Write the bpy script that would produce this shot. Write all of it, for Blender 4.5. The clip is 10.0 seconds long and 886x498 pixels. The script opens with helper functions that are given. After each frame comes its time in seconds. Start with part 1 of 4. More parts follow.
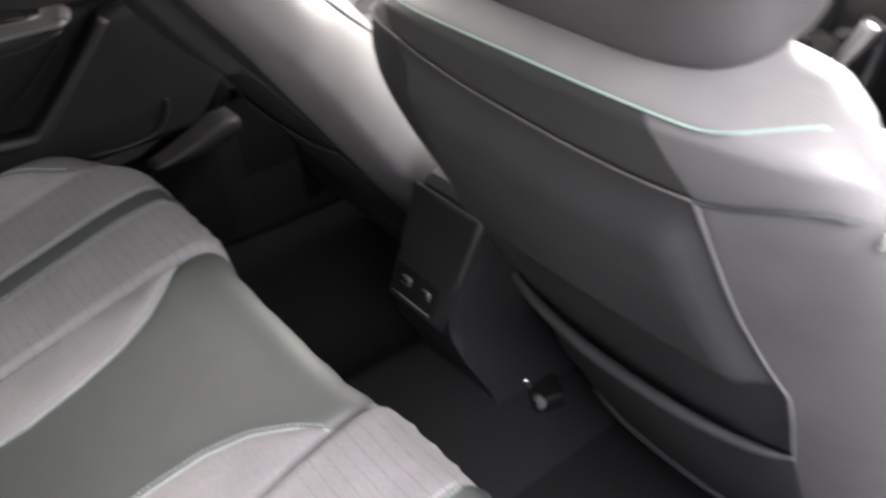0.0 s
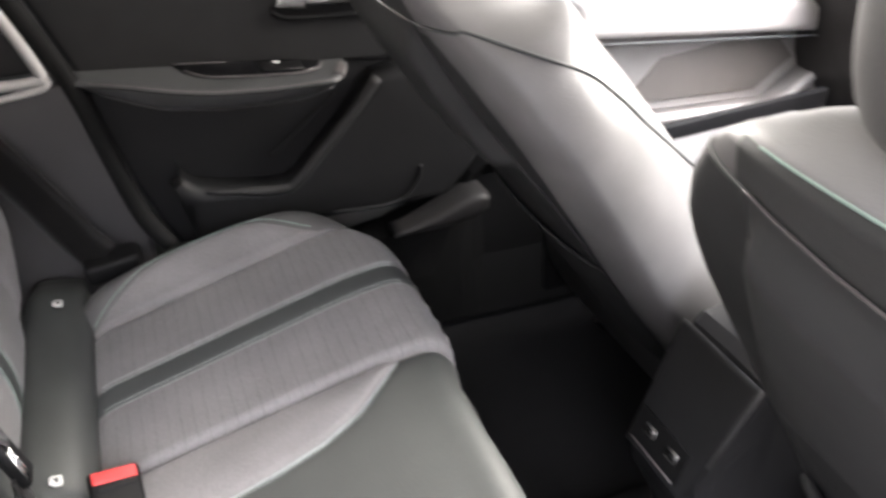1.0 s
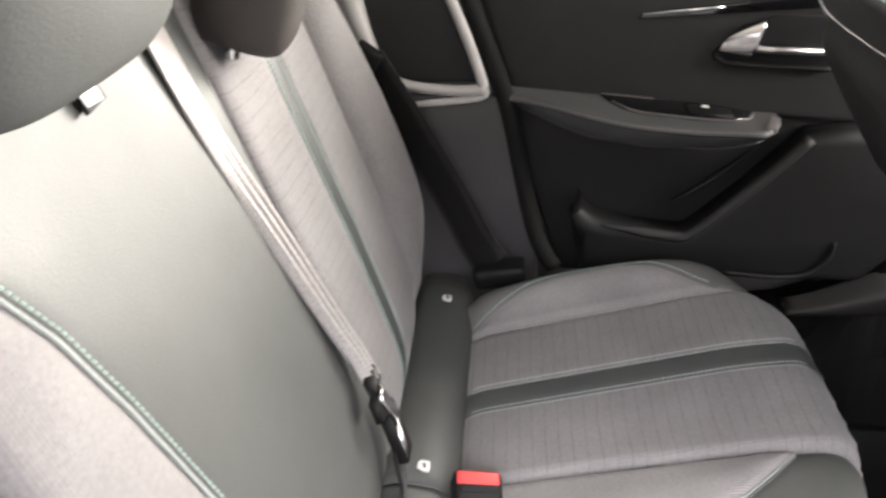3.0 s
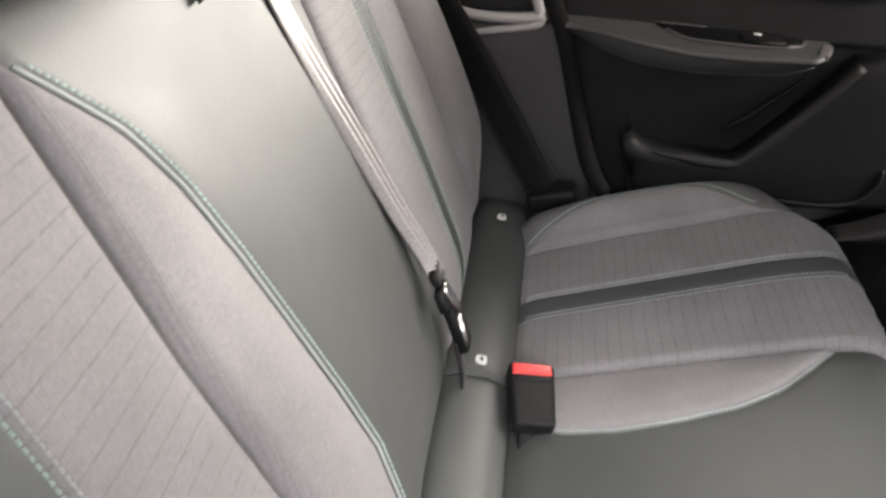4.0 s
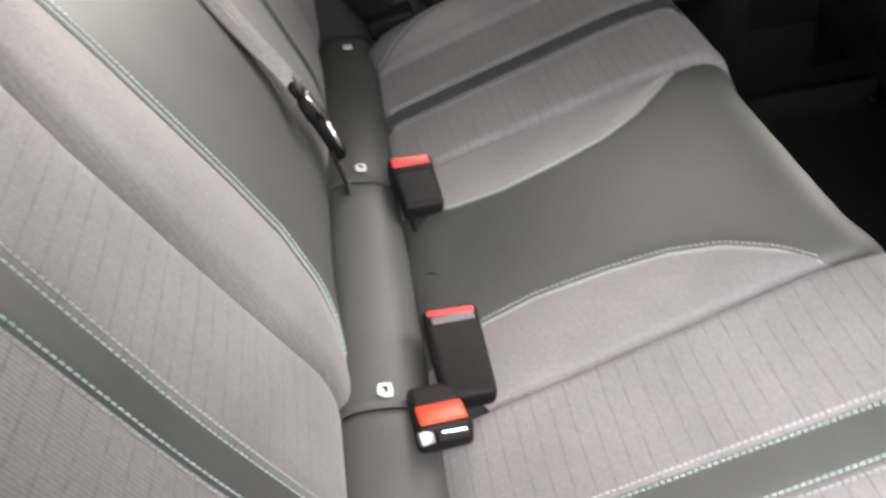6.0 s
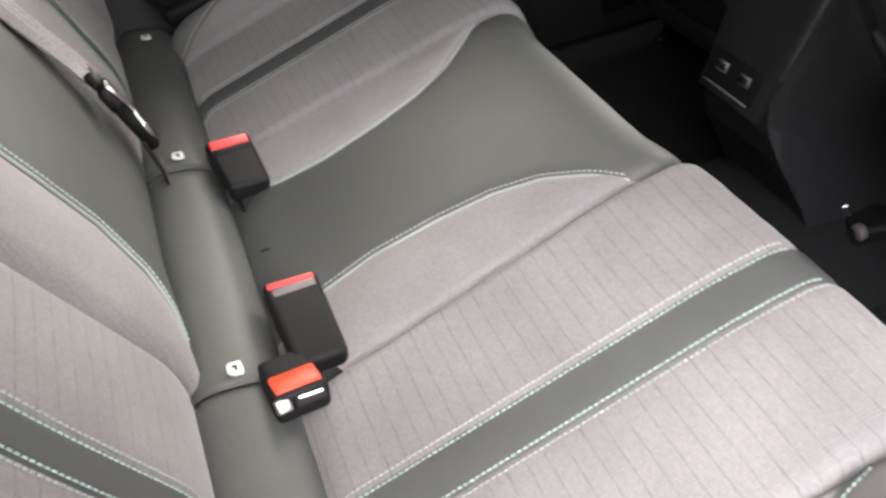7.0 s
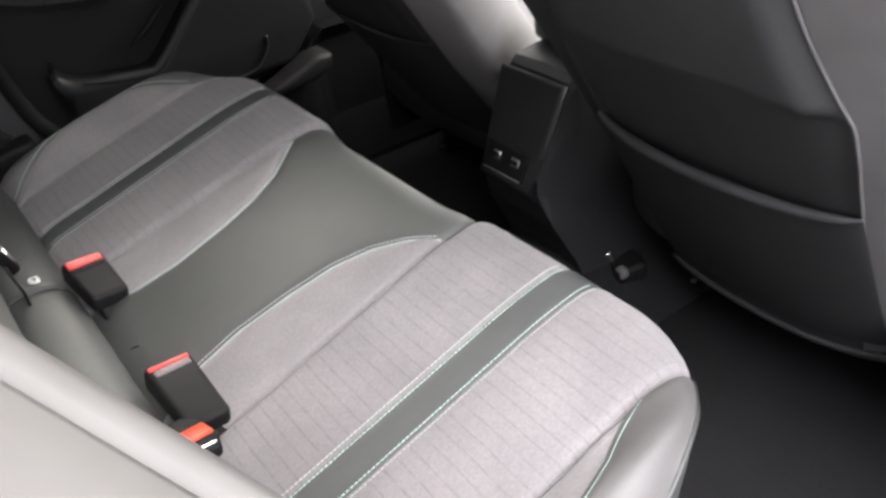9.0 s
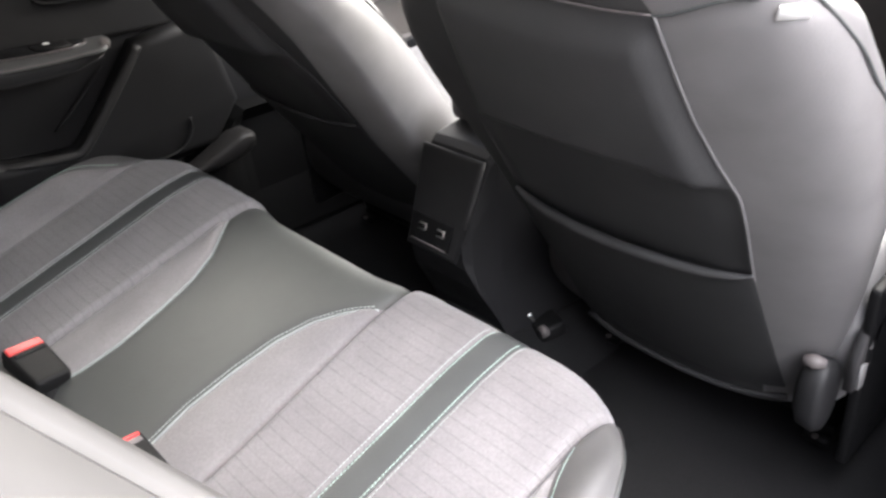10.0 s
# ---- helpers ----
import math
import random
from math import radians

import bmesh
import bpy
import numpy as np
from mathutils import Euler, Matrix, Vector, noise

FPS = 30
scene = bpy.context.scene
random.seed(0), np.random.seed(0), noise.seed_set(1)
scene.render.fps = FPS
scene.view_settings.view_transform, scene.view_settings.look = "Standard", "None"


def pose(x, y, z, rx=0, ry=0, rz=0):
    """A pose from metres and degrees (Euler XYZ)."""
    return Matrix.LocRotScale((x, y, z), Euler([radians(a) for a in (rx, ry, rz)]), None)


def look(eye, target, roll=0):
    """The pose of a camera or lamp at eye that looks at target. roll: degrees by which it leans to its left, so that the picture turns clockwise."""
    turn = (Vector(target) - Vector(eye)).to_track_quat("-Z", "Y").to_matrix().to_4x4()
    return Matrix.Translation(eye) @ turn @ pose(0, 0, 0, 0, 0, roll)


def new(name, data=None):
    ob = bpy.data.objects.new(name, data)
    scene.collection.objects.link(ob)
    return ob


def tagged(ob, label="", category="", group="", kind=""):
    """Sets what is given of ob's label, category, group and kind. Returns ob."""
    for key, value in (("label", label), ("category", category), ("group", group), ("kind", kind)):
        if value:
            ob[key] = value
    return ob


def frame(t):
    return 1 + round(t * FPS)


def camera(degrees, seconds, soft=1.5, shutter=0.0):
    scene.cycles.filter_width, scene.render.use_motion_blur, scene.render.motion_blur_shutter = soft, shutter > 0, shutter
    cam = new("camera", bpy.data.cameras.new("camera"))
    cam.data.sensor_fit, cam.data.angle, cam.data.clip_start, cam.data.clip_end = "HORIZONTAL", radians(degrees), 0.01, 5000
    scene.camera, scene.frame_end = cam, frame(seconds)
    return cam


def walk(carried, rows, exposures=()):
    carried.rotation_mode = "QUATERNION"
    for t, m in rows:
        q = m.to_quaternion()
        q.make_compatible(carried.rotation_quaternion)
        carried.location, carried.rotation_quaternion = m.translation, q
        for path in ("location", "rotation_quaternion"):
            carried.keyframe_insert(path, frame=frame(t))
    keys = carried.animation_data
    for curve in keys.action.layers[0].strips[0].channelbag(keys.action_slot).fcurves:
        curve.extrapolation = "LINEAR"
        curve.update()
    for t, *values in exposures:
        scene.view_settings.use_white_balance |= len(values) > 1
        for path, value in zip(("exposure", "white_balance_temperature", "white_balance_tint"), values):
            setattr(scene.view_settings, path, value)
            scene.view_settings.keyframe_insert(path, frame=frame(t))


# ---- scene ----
cam = camera(56.3, 10.0, soft=2.6, shutter=0.5)
PATH = [
    (0, (0.635, 0.105, 0.899), (-0.62, 1.125, -0.277), -0.7),
    (0.5, (0.554, 0.123, 0.896), (-0.877, 0.962, -0.221), 0.1),
    (1, (0.492, 0.142, 0.881), (-1.088, 0.766, -0.175), 0.5),
    (1.5, (0.441, 0.134, 0.872), (-1.24, 0.54, -0.132), 1.0),
    (2, (0.422, 0.13, 0.853), (-1.328, 0.278, -0.104), 0.5),
    (2.5, (0.425, 0.083, 0.854), (-1.334, 0.097, -0.097), 0.9),
    (3, (0.45, 0.061, 0.853), (-1.297, -0.063, -0.113), 0.9),
    (3.2, (0.464, 0.06, 0.85), (-1.273, -0.11, -0.126), 0.6),
    (4.5, (0.568, 0.047, 0.826), (-1.084, -0.192, -0.275), -0.8),
    (5, (0.594, 0.053, 0.813), (-1.014, -0.162, -0.357), -3.6),
    (5.2, (0.596, 0.048, 0.804), (-0.997, -0.12, -0.393), -4.2),
    (6.3, (0.619, 0.041, 0.748), (-0.903, 0.217, -0.537), -9.5),
    (6.5, (0.623, 0.035, 0.745), (-0.875, 0.305, -0.552), -8.8),
    (7, (0.634, 0.046, 0.745), (-0.808, 0.466, -0.575), -8.2),
    (7.5, (0.676, 0.038, 0.743), (-0.734, 0.578, -0.568), -7.8),
    (8, (0.711, 0.018, 0.755), (-0.676, 0.675, -0.528), -6.9),
    (8.5, (0.742, -0.018, 0.773), (-0.648, 0.775, -0.427), -6.1),
    (9, (0.762, -0.053, 0.794), (-0.612, 0.878, -0.322), -5.3),
    (9.5, (0.774, -0.075, 0.815), (-0.568, 0.974, -0.234), -4.6),
    (10, (0.787, -0.103, 0.836), (-0.506, 1.049, -0.164), -3.7),
]
EXPOSURES = [(0.0, 2.08, 6300, 14), (1.0, 2.56, 6350, 14), (2.0, 2.66, 6450, 14), (3.0, 2.46, 6450, 14), (4.5, 1.94, 6450, 14), (5.2, 1.90, 6450, 14), (6.5, 1.98, 6500, 13), (8.0, 1.93, 6450, 13), (9.3, 1.94, 6330, 13), (10.0, 2.16, 6300, 13)]
walk(cam, [(t, look(eye, target, roll)) for t, eye, target, roll in PATH], EXPOSURES)

# ---------------------------------------------------------------- world and light
SUN_ELEV, SUN_AZ = 57.0, 92.0          # degrees; azimuth from +y (the front of the car) towards +x (the open side)
world = bpy.data.worlds.new("sky")
scene.world = world
world.use_nodes = True
wn = world.node_tree
sky = wn.nodes.new("ShaderNodeTexSky")
sky.sky_type, sky.sun_disc = "NISHITA", False
sky.sun_elevation, sky.sun_rotation = radians(SUN_ELEV), radians(SUN_AZ)
sky.air_density, sky.dust_density = 0.6, 10.0
wn.nodes["Background"].inputs["Strength"].default_value = 0.07
wn.links.new(sky.outputs["Color"], wn.nodes["Background"].inputs["Color"])

sun = bpy.data.lights.new("sun", "SUN")
sun.energy, sun.angle, sun.color = 2.6, radians(72), (0.90, 0.95, 1.0)
sun_ob = new("sun", sun)
e, a = radians(SUN_ELEV), radians(SUN_AZ)
sun_dir = Vector((math.sin(a) * math.cos(e), math.cos(a) * math.cos(e), math.sin(e)))
sun_ob.matrix_world = look(sun_dir * 6, (0, 0, 0))


def added_window_lamp(name, at, aim, wide, high, watts, spread=180):
    """An added area lamp in a window opening, in place of light from outside."""
    lamp = bpy.data.lights.new(name, "AREA")
    lamp.shape, lamp.size, lamp.size_y, lamp.energy, lamp.color = "RECTANGLE", wide, high, watts, (1.0, 0.95, 0.84)
    lamp.spread = radians(spread)
    ob = new(name, lamp)
    ob.matrix_world = look(at, aim)


# added lamp for the bright cushion front edge and seat shoulders
added_window_lamp("windscreen_fill", (0.0, 1.40, 0.88), (0.03, 0.42, 0.42), 1.15, 0.36, 2.5, 65)
added_window_lamp("front_window_fill", (-0.70, 1.12, 0.87), (0.0, 0.4, 0.62), 0.62, 0.32, 0.8)
# added inside the tinted pane to give the backrest leather its sheen
added_window_lamp("rear_window_fill", (-0.66, 0.24, 0.86), (0.10, -0.20, 0.92), 0.80, 0.28, 4.8, 115)


# ---------------------------------------------------------------- materials
class Nodes:
    """Short hand for building one procedural material."""

    def __init__(self, name):
        self.mat = bpy.data.materials.new(name)
        self.mat.use_nodes = True
        self.tree = self.mat.node_tree
        self.bsdf = self.tree.nodes["Principled BSDF"]
        self.coord = self.tree.nodes.new("ShaderNodeTexCoord").outputs["Object"]

    def add(self, kind, **inputs):
        n = self.tree.nodes.new(kind)
        for key, value in inputs.items():
            self.feed(n.inputs[key.replace("_", " ")], value)
        return n

    def feed(self, socket, value):
        if isinstance(value, bpy.types.NodeSocket):
            self.tree.links.new(value, socket)
        else:
            socket.default_value = value

    def noise(self, scale, detail=4.0, stretch=(1, 1, 1), rough=0.5):
        m = self.add("ShaderNodeMapping", Vector=self.coord)
        m.inputs["Scale"].default_value = stretch
        return self.add("ShaderNodeTexNoise", Vector=m.outputs["Vector"], Scale=scale, Detail=detail, Roughness=rough).outputs["Fac"]

    def math(self, op, a, b=0.0, c=0.0):
        n = self.tree.nodes.new("ShaderNodeMath")
        n.operation = op
        for s, v in zip(n.inputs, (a, b, c)):
            self.feed(s, v)
        return n.outputs[0]

    def ramp(self, fac, lo, hi, a=0.3, b=0.7):
        n = self.add("ShaderNodeMapRange", Value=fac)
        for key, v in (("From Min", a), ("From Max", b), ("To Min", lo), ("To Max", hi)):
            n.inputs[key].default_value = v
        return n.outputs[0]

    def shade(self, colour, factor):
        """colour times a grey factor."""
        n = self.tree.nodes.new("ShaderNodeMix")
        n.data_type, n.blend_type = "RGBA", "MULTIPLY"
        n.inputs["Factor"].default_value = 1.0
        n.inputs[6].default_value = (*colour, 1)
        self.tree.links.new(factor, n.inputs[7])
        return n.outputs[2]

    def blend(self, fac, a, b):
        n = self.tree.nodes.new("ShaderNodeMix")
        n.data_type = "RGBA"
        self.feed(n.inputs["Factor"], fac)
        for s, v in ((n.inputs[6], a), (n.inputs[7], b)):
            self.feed(s, (*v, 1) if isinstance(v, tuple) else v)
        return n.outputs[2]

    def done(self, colour, rough, metal=0.0, height=None, bump=0.3, depth=0.001, spec=0.5, coat=0.0, sheen=0.0):
        self.feed(self.bsdf.inputs["Base Color"], (*colour, 1) if isinstance(colour, tuple) else colour)
        self.feed(self.bsdf.inputs["Roughness"], rough)
        self.bsdf.inputs["Metallic"].default_value = metal
        self.bsdf.inputs["Specular IOR Level"].default_value = spec
        self.bsdf.inputs["Coat Weight"].default_value = coat
        self.bsdf.inputs["Sheen Weight"].default_value = sheen
        self.bsdf.inputs["Sheen Roughness"].default_value = 0.4
        if height is not None:
            b = self.add("ShaderNodeBump", Height=height, Strength=bump, Distance=depth)
            self.tree.links.new(b.outputs["Normal"], self.bsdf.inputs["Normal"])
        return self.mat

    def axis(self, n):
        return self.add("ShaderNodeSeparateXYZ", Vector=self.coord).outputs[n]


def weave_fabric(name, colour, pin=None, run=None):
    """Fine ribbed upholstery cloth; pin: the axis along which thin dark lines repeat, run: the axis of the rib."""
    k = Nodes(name)
    big, fine = k.noise(9, 3), k.noise(320, 3, (1, 1, 1), 0.7)
    rib = k.math("SINE", k.math("MULTIPLY", k.axis(run if run is not None else 0), 2 * math.pi / 0.0026))
    rib = k.math("ADD", k.math("MULTIPLY", rib, 0.35), k.math("MULTIPLY", fine, 1.3))
    tone = k.math("MULTIPLY", k.ramp(big, 0.86, 1.12), k.ramp(fine, 0.88, 1.10))
    if pin is not None:
        wob = k.math("MULTIPLY", k.noise(14, 2), 0.004)
        f = k.math("FRACT", k.math("MULTIPLY", k.math("ADD", k.axis(pin), wob), 1 / 0.0135))
        gap = k.math("ABSOLUTE", k.math("SUBTRACT", f, 0.5))
        line = k.math("MULTIPLY", k.ramp(gap, 1.0, 0.0, 0.0, 0.085), k.ramp(k.noise(110, 2), 0.2, 1.0))
        tone = k.math("MULTIPLY", tone, k.math("SUBTRACT", 1.0, k.math("MULTIPLY", line, 0.30)))
        rib = k.math("SUBTRACT", rib, k.math("MULTIPLY", line, 0.8))
    return k.done(k.shade(colour, tone), 0.92, height=rib, bump=0.35, depth=0.0009, spec=0.25, sheen=0.25)


def leather(name, colour, rough=0.46, spec=0.5):
    k = Nodes(name)
    cells = k.add("ShaderNodeTexVoronoi", Vector=k.coord, Scale=520.0)
    big, fold = k.noise(6, 4), k.noise(28, 3)
    tone = k.math("MULTIPLY", k.ramp(big, 0.88, 1.1), k.ramp(fold, 0.94, 1.05))
    h = k.math("ADD", cells.outputs["Distance"], k.math("MULTIPLY", fold, 2.2))
    return k.done(k.shade(colour, tone), k.ramp(big, rough - 0.05, rough + 0.07), height=h, bump=0.16, depth=0.0008, spec=spec)


def plastic(name, colour, rough=0.55, grain=700.0, bump=0.2, spec=0.4):
    k = Nodes(name)
    cells = k.add("ShaderNodeTexVoronoi", Vector=k.coord, Scale=grain)
    big = k.noise(5, 4)
    return k.done(k.shade(colour, k.ramp(big, 0.86, 1.12)), k.ramp(k.noise(17, 4), rough - 0.06, rough + 0.08), height=cells.outputs["Distance"], bump=bump, depth=0.0006, spec=spec)


def webbing(name, colour, spec=0.4, rough=0.5):
    """Belt webbing with ribs running along its length (local z of its mesh is close to the run)."""
    k = Nodes(name)
    rib = k.math("SINE", k.math("MULTIPLY", k.math("ADD", k.axis(2), k.math("MULTIPLY", k.axis(0), 0.6)), 2 * math.pi / 0.0022))
    fine = k.noise(400, 2)
    return k.done(k.shade(colour, k.ramp(fine, 0.8, 1.15)), rough, height=k.math("ADD", rib, fine), bump=0.3, depth=0.0006, spec=spec, sheen=0.15)


def carpet(name, colour):
    k = Nodes(name)
    fine, big = k.noise(420, 5, (1, 1, 1), 0.8), k.noise(4, 4)
    return k.done(k.shade(colour, k.math("MULTIPLY", k.ramp(fine, 0.6, 1.4), k.ramp(big, 0.85, 1.15))), 0.97, height=fine, bump=0.9, depth=0.004, spec=0.06, sheen=0.02)


def metal(name, colour, rough):
    k = Nodes(name)
    return k.done(k.shade(colour, k.ramp(k.noise(40, 4), 0.9, 1.06)), k.ramp(k.noise(90, 4), rough - 0.05, rough + 0.08), metal=1.0)


def tinted_glass(name, tint, gloss=0.08):
    """Thin tinted window glass: dims what passes and mirrors a little."""
    k = Nodes(name)
    clear = k.add("ShaderNodeBsdfTransparent")
    clear.inputs["Color"].default_value = (*tint, 1)
    mirror = k.add("ShaderNodeBsdfGlossy")
    mirror.inputs["Roughness"].default_value = 0.02
    mix = k.tree.nodes.new("ShaderNodeMixShader")
    mix.inputs["Fac"].default_value = gloss
    k.tree.links.new(clear.outputs[0], mix.inputs[1])
    k.tree.links.new(mirror.outputs[0], mix.inputs[2])
    k.tree.links.new(mix.outputs[0], k.tree.nodes["Material Output"].inputs["Surface"])
    return k.mat


def plain(name, colour, rough, spec=0.5, coat=0.0):
    k = Nodes(name)
    return k.done(k.shade(colour, k.ramp(k.noise(30, 3), 0.93, 1.05)), rough, spec=spec, coat=coat)


M_PIN = weave_fabric("pinstripe_cloth", (0.217, 0.208, 0.213), pin=1, run=0)
M_PIN_BACK = weave_fabric("pinstripe_cloth_back", (0.217, 0.208, 0.213), pin=2, run=0)
M_CLOTH = weave_fabric("plain_cloth", (0.230, 0.219, 0.223), run=0)
M_LEATHER = leather("dark_leather", (0.057, 0.061, 0.059), 0.55, 0.85)
M_BOLSTER = leather("bolster_leather", (0.112, 0.110, 0.109), 0.5)
M_HEAD = leather("headrest_leather", (0.040, 0.035, 0.033), 0.5)
M_STRIP = leather("strip_leather", (0.075, 0.080, 0.080), 0.5)
M_SEAT = leather("front_seat_leather", (0.210, 0.204, 0.206), 0.40, 0.55)
# rear panel and crest darker than the wings, for the shade they face
M_SEATBACK = leather("shaded_back_vinyl", (0.040, 0.0403, 0.0413), 0.5)
M_CREST = leather("shaded_crest_leather", (0.053, 0.053, 0.053), 0.48)
M_BLACK = plastic("black_plastic", (0.0075, 0.0075, 0.0082), 0.58, spec=0.25)
M_DOOR = plastic("door_plastic", (0.0115, 0.0115, 0.0122), 0.55, spec=0.35)
M_DOORUP = plastic("door_upper_plastic", (0.025, 0.0247, 0.0250), 0.6)
M_ARM = leather("armrest_vinyl", (0.078, 0.079, 0.080), 0.48)
M_TRIM = plastic("pillar_plastic", (0.062, 0.060, 0.062), 0.55)
# pale tone takes in the light on the rim, front armrest and bin lip
M_RIM = plastic("lit_trim_plastic", (0.58, 0.565, 0.55), 0.36)
M_KICK = plastic("kick_plastic", (0.022, 0.021, 0.021), 0.45)
M_CONSOLE = plastic("console_plastic", (0.018, 0.018, 0.0194), 0.5)
M_GLOSS = plain("gloss_black", (0.006, 0.006, 0.007), 0.08, coat=0.6)
M_SILL = plain("sill_plastic", (0.0045, 0.0045, 0.0046), 0.8, 0.12)
M_RUBBER = plain("seal_rubber", (0.008, 0.008, 0.008), 0.85, 0.3)
M_CARPET = carpet("floor_carpet", (0.018, 0.018, 0.0190))
M_CHROME = metal("chrome", (0.82, 0.81, 0.80), 0.16)
M_SILVER = metal("satin_silver", (0.72, 0.71, 0.70), 0.32)
M_TAG = plain("white_tag", (0.78, 0.78, 0.76), 0.35)
M_RED = plain("red_button", (0.72, 0.055, 0.055), 0.35)
M_ORANGE = plain("orange_red_button", (0.80, 0.070, 0.025), 0.32)
M_SLOT = plain("grey_slot", (0.15, 0.135, 0.135), 0.4)
M_PLATE = plain("dull_plate", (0.34, 0.335, 0.33), 0.4)
M_BELT = webbing("belt_webbing", (0.0075, 0.007, 0.007), 0.2)
M_BELTC = webbing("centre_belt_webbing", (0.30, 0.285, 0.275), 1.0, 0.30)
M_MINT = plain("mint_thread", (0.35, 0.46, 0.415), 0.7)
M_PALE = plain("pale_thread", (0.34, 0.37, 0.36), 0.7)
M_PAINT = plain("white_body_paint", (0.155, 0.150, 0.143), 0.5, coat=0.0)
M_ROOF = weave_fabric("headliner_cloth", (0.42, 0.41, 0.39), run=0)
M_DASH = plastic("dash_plastic", (0.030, 0.028, 0.027), 0.55)
M_FDOOR = plastic("lit_front_door_plastic", (0.34, 0.33, 0.32), 0.5)
M_DASHTOP = plastic("dash_grey", (0.16, 0.15, 0.14), 0.5)
M_TINT = tinted_glass("added_tint_glass", (0.16, 0.17, 0.165))
M_GROUND = carpet("bounce_ground", (0.28, 0.275, 0.268))


# ---------------------------------------------------------------- helpers
def thing(name, base, label, category, group="", kind=""):
    ob = new(name)
    ob.empty_display_size = 0.05
    ob.location = base
    return tagged(ob, label, category, group, kind)


def base_of(ob):
    p = Vector((0, 0, 0))
    while ob:
        p += ob.location
        ob = ob.parent
    return p


def part(name, bm, material, parent=None, label="", smooth=True, kind=""):
    """A bmesh in world places as one mesh object under parent."""
    at = base_of(parent)
    if parent and at.length:
        for v in bm.verts:
            v.co -= at
    me = bpy.data.meshes.new(name)
    bmesh.ops.recalc_face_normals(bm, faces=bm.faces)
    for f in bm.faces:
        f.smooth = smooth
    bm.to_mesh(me)
    bm.free()
    me.materials.append(material)
    ob = new(name, me)
    ob.parent = parent
    return tagged(ob, label, kind=kind)


def sheet(rows, closed=False):
    """A bmesh of quads through rows of points."""
    bm = bmesh.new()
    vs = [[bm.verts.new(p) for p in row] for row in rows]
    for r0, r1 in zip(vs, vs[1:]):
        n = len(r0)
        for i in range(n if closed else n - 1):
            j = (i + 1) % n
            try:
                bm.faces.new((r0[i], r0[j], r1[j], r1[i]))
            except ValueError:
                pass
    return bm


def solidify(bm, depth):
    """Give an open sheet thickness, away from its normals."""
    bmesh.ops.recalc_face_normals(bm, faces=bm.faces)
    bmesh.ops.solidify(bm, geom=list(bm.faces), thickness=depth)
    return bm


def capped(rows):
    """A closed tube through rings of points, with end caps."""
    bm = sheet(rows, True)
    bm.verts.ensure_lookup_table()
    n = len(rows[0])
    bm.faces.new(bm.verts[:n])
    bm.faces.new(bm.verts[-n:])
    return bm


def smooth_line(points, n=8):
    """Catmull-Rom through points."""
    p = [Vector(q) for q in points]
    p = [2 * p[0] - p[1]] + p + [2 * p[-1] - p[-2]]
    out = []
    for a, b, c, d in zip(p, p[1:], p[2:], p[3:]):
        for k in range(n):
            t = k / n
            out.append(0.5 * ((2 * b) + (c - a) * t + (2 * a - 5 * b + 4 * c - d) * t * t + (3 * b - a - 3 * c + d) * t ** 3))
    return out + [p[-2]]


def tube(points, r, seg=8, flat=1.0, up=(0, 0, 1)):
    pts = [Vector(p) for p in points]
    rows = []
    for i, p in enumerate(pts):
        d = (pts[min(i + 1, len(pts) - 1)] - pts[max(i - 1, 0)]).normalized()
        s = d.cross(Vector(up))
        s = s.normalized() if s.length > 1e-4 else d.orthogonal().normalized()
        n = s.cross(d)
        rr = r(i / (len(pts) - 1)) if callable(r) else r
        rows.append([p + rr * (math.cos(a) * s + flat * math.sin(a) * n) for a in (2 * math.pi * k / seg for k in range(seg))])
    return capped(rows)


def ribbon(points, sides, width, thick):
    """A band of webbing through points; sides: its across direction at each point."""
    rows = []
    pts = [Vector(p) for p in points]
    for i, p in enumerate(pts):
        d = (pts[min(i + 1, len(pts) - 1)] - pts[max(i - 1, 0)]).normalized()
        s = Vector(sides[i] if isinstance(sides, list) else sides)
        s = (s - d * s.dot(d)).normalized()
        n = s.cross(d).normalized()
        w, t = width / 2, thick / 2
        rows.append([p + s * x + n * y for x, y in ((-w, -t), (-w * 0.5, -t * 1.2), (0, -t * 1.3), (w * 0.5, -t * 1.2), (w, -t), (w, t), (w * 0.5, t * 1.2), (0, t * 1.3), (-w * 0.5, t * 1.2), (-w, t))])
    return capped(rows)


def box(size, at=(0, 0, 0), turn=(0, 0, 0), bevel=0.004, seg=3):
    bm = bmesh.new()
    bmesh.ops.create_cube(bm, size=1.0)
    for v in bm.verts:
        v.co = Vector([c * s for c, s in zip(v.co, size)])
    if bevel:
        bmesh.ops.bevel(bm, geom=list(bm.edges), offset=min(bevel, min(size) * 0.49), segments=seg, profile=0.6, affect="EDGES")
    m = pose(*at, *turn)
    bmesh.ops.transform(bm, matrix=m, verts=bm.verts)
    return bm


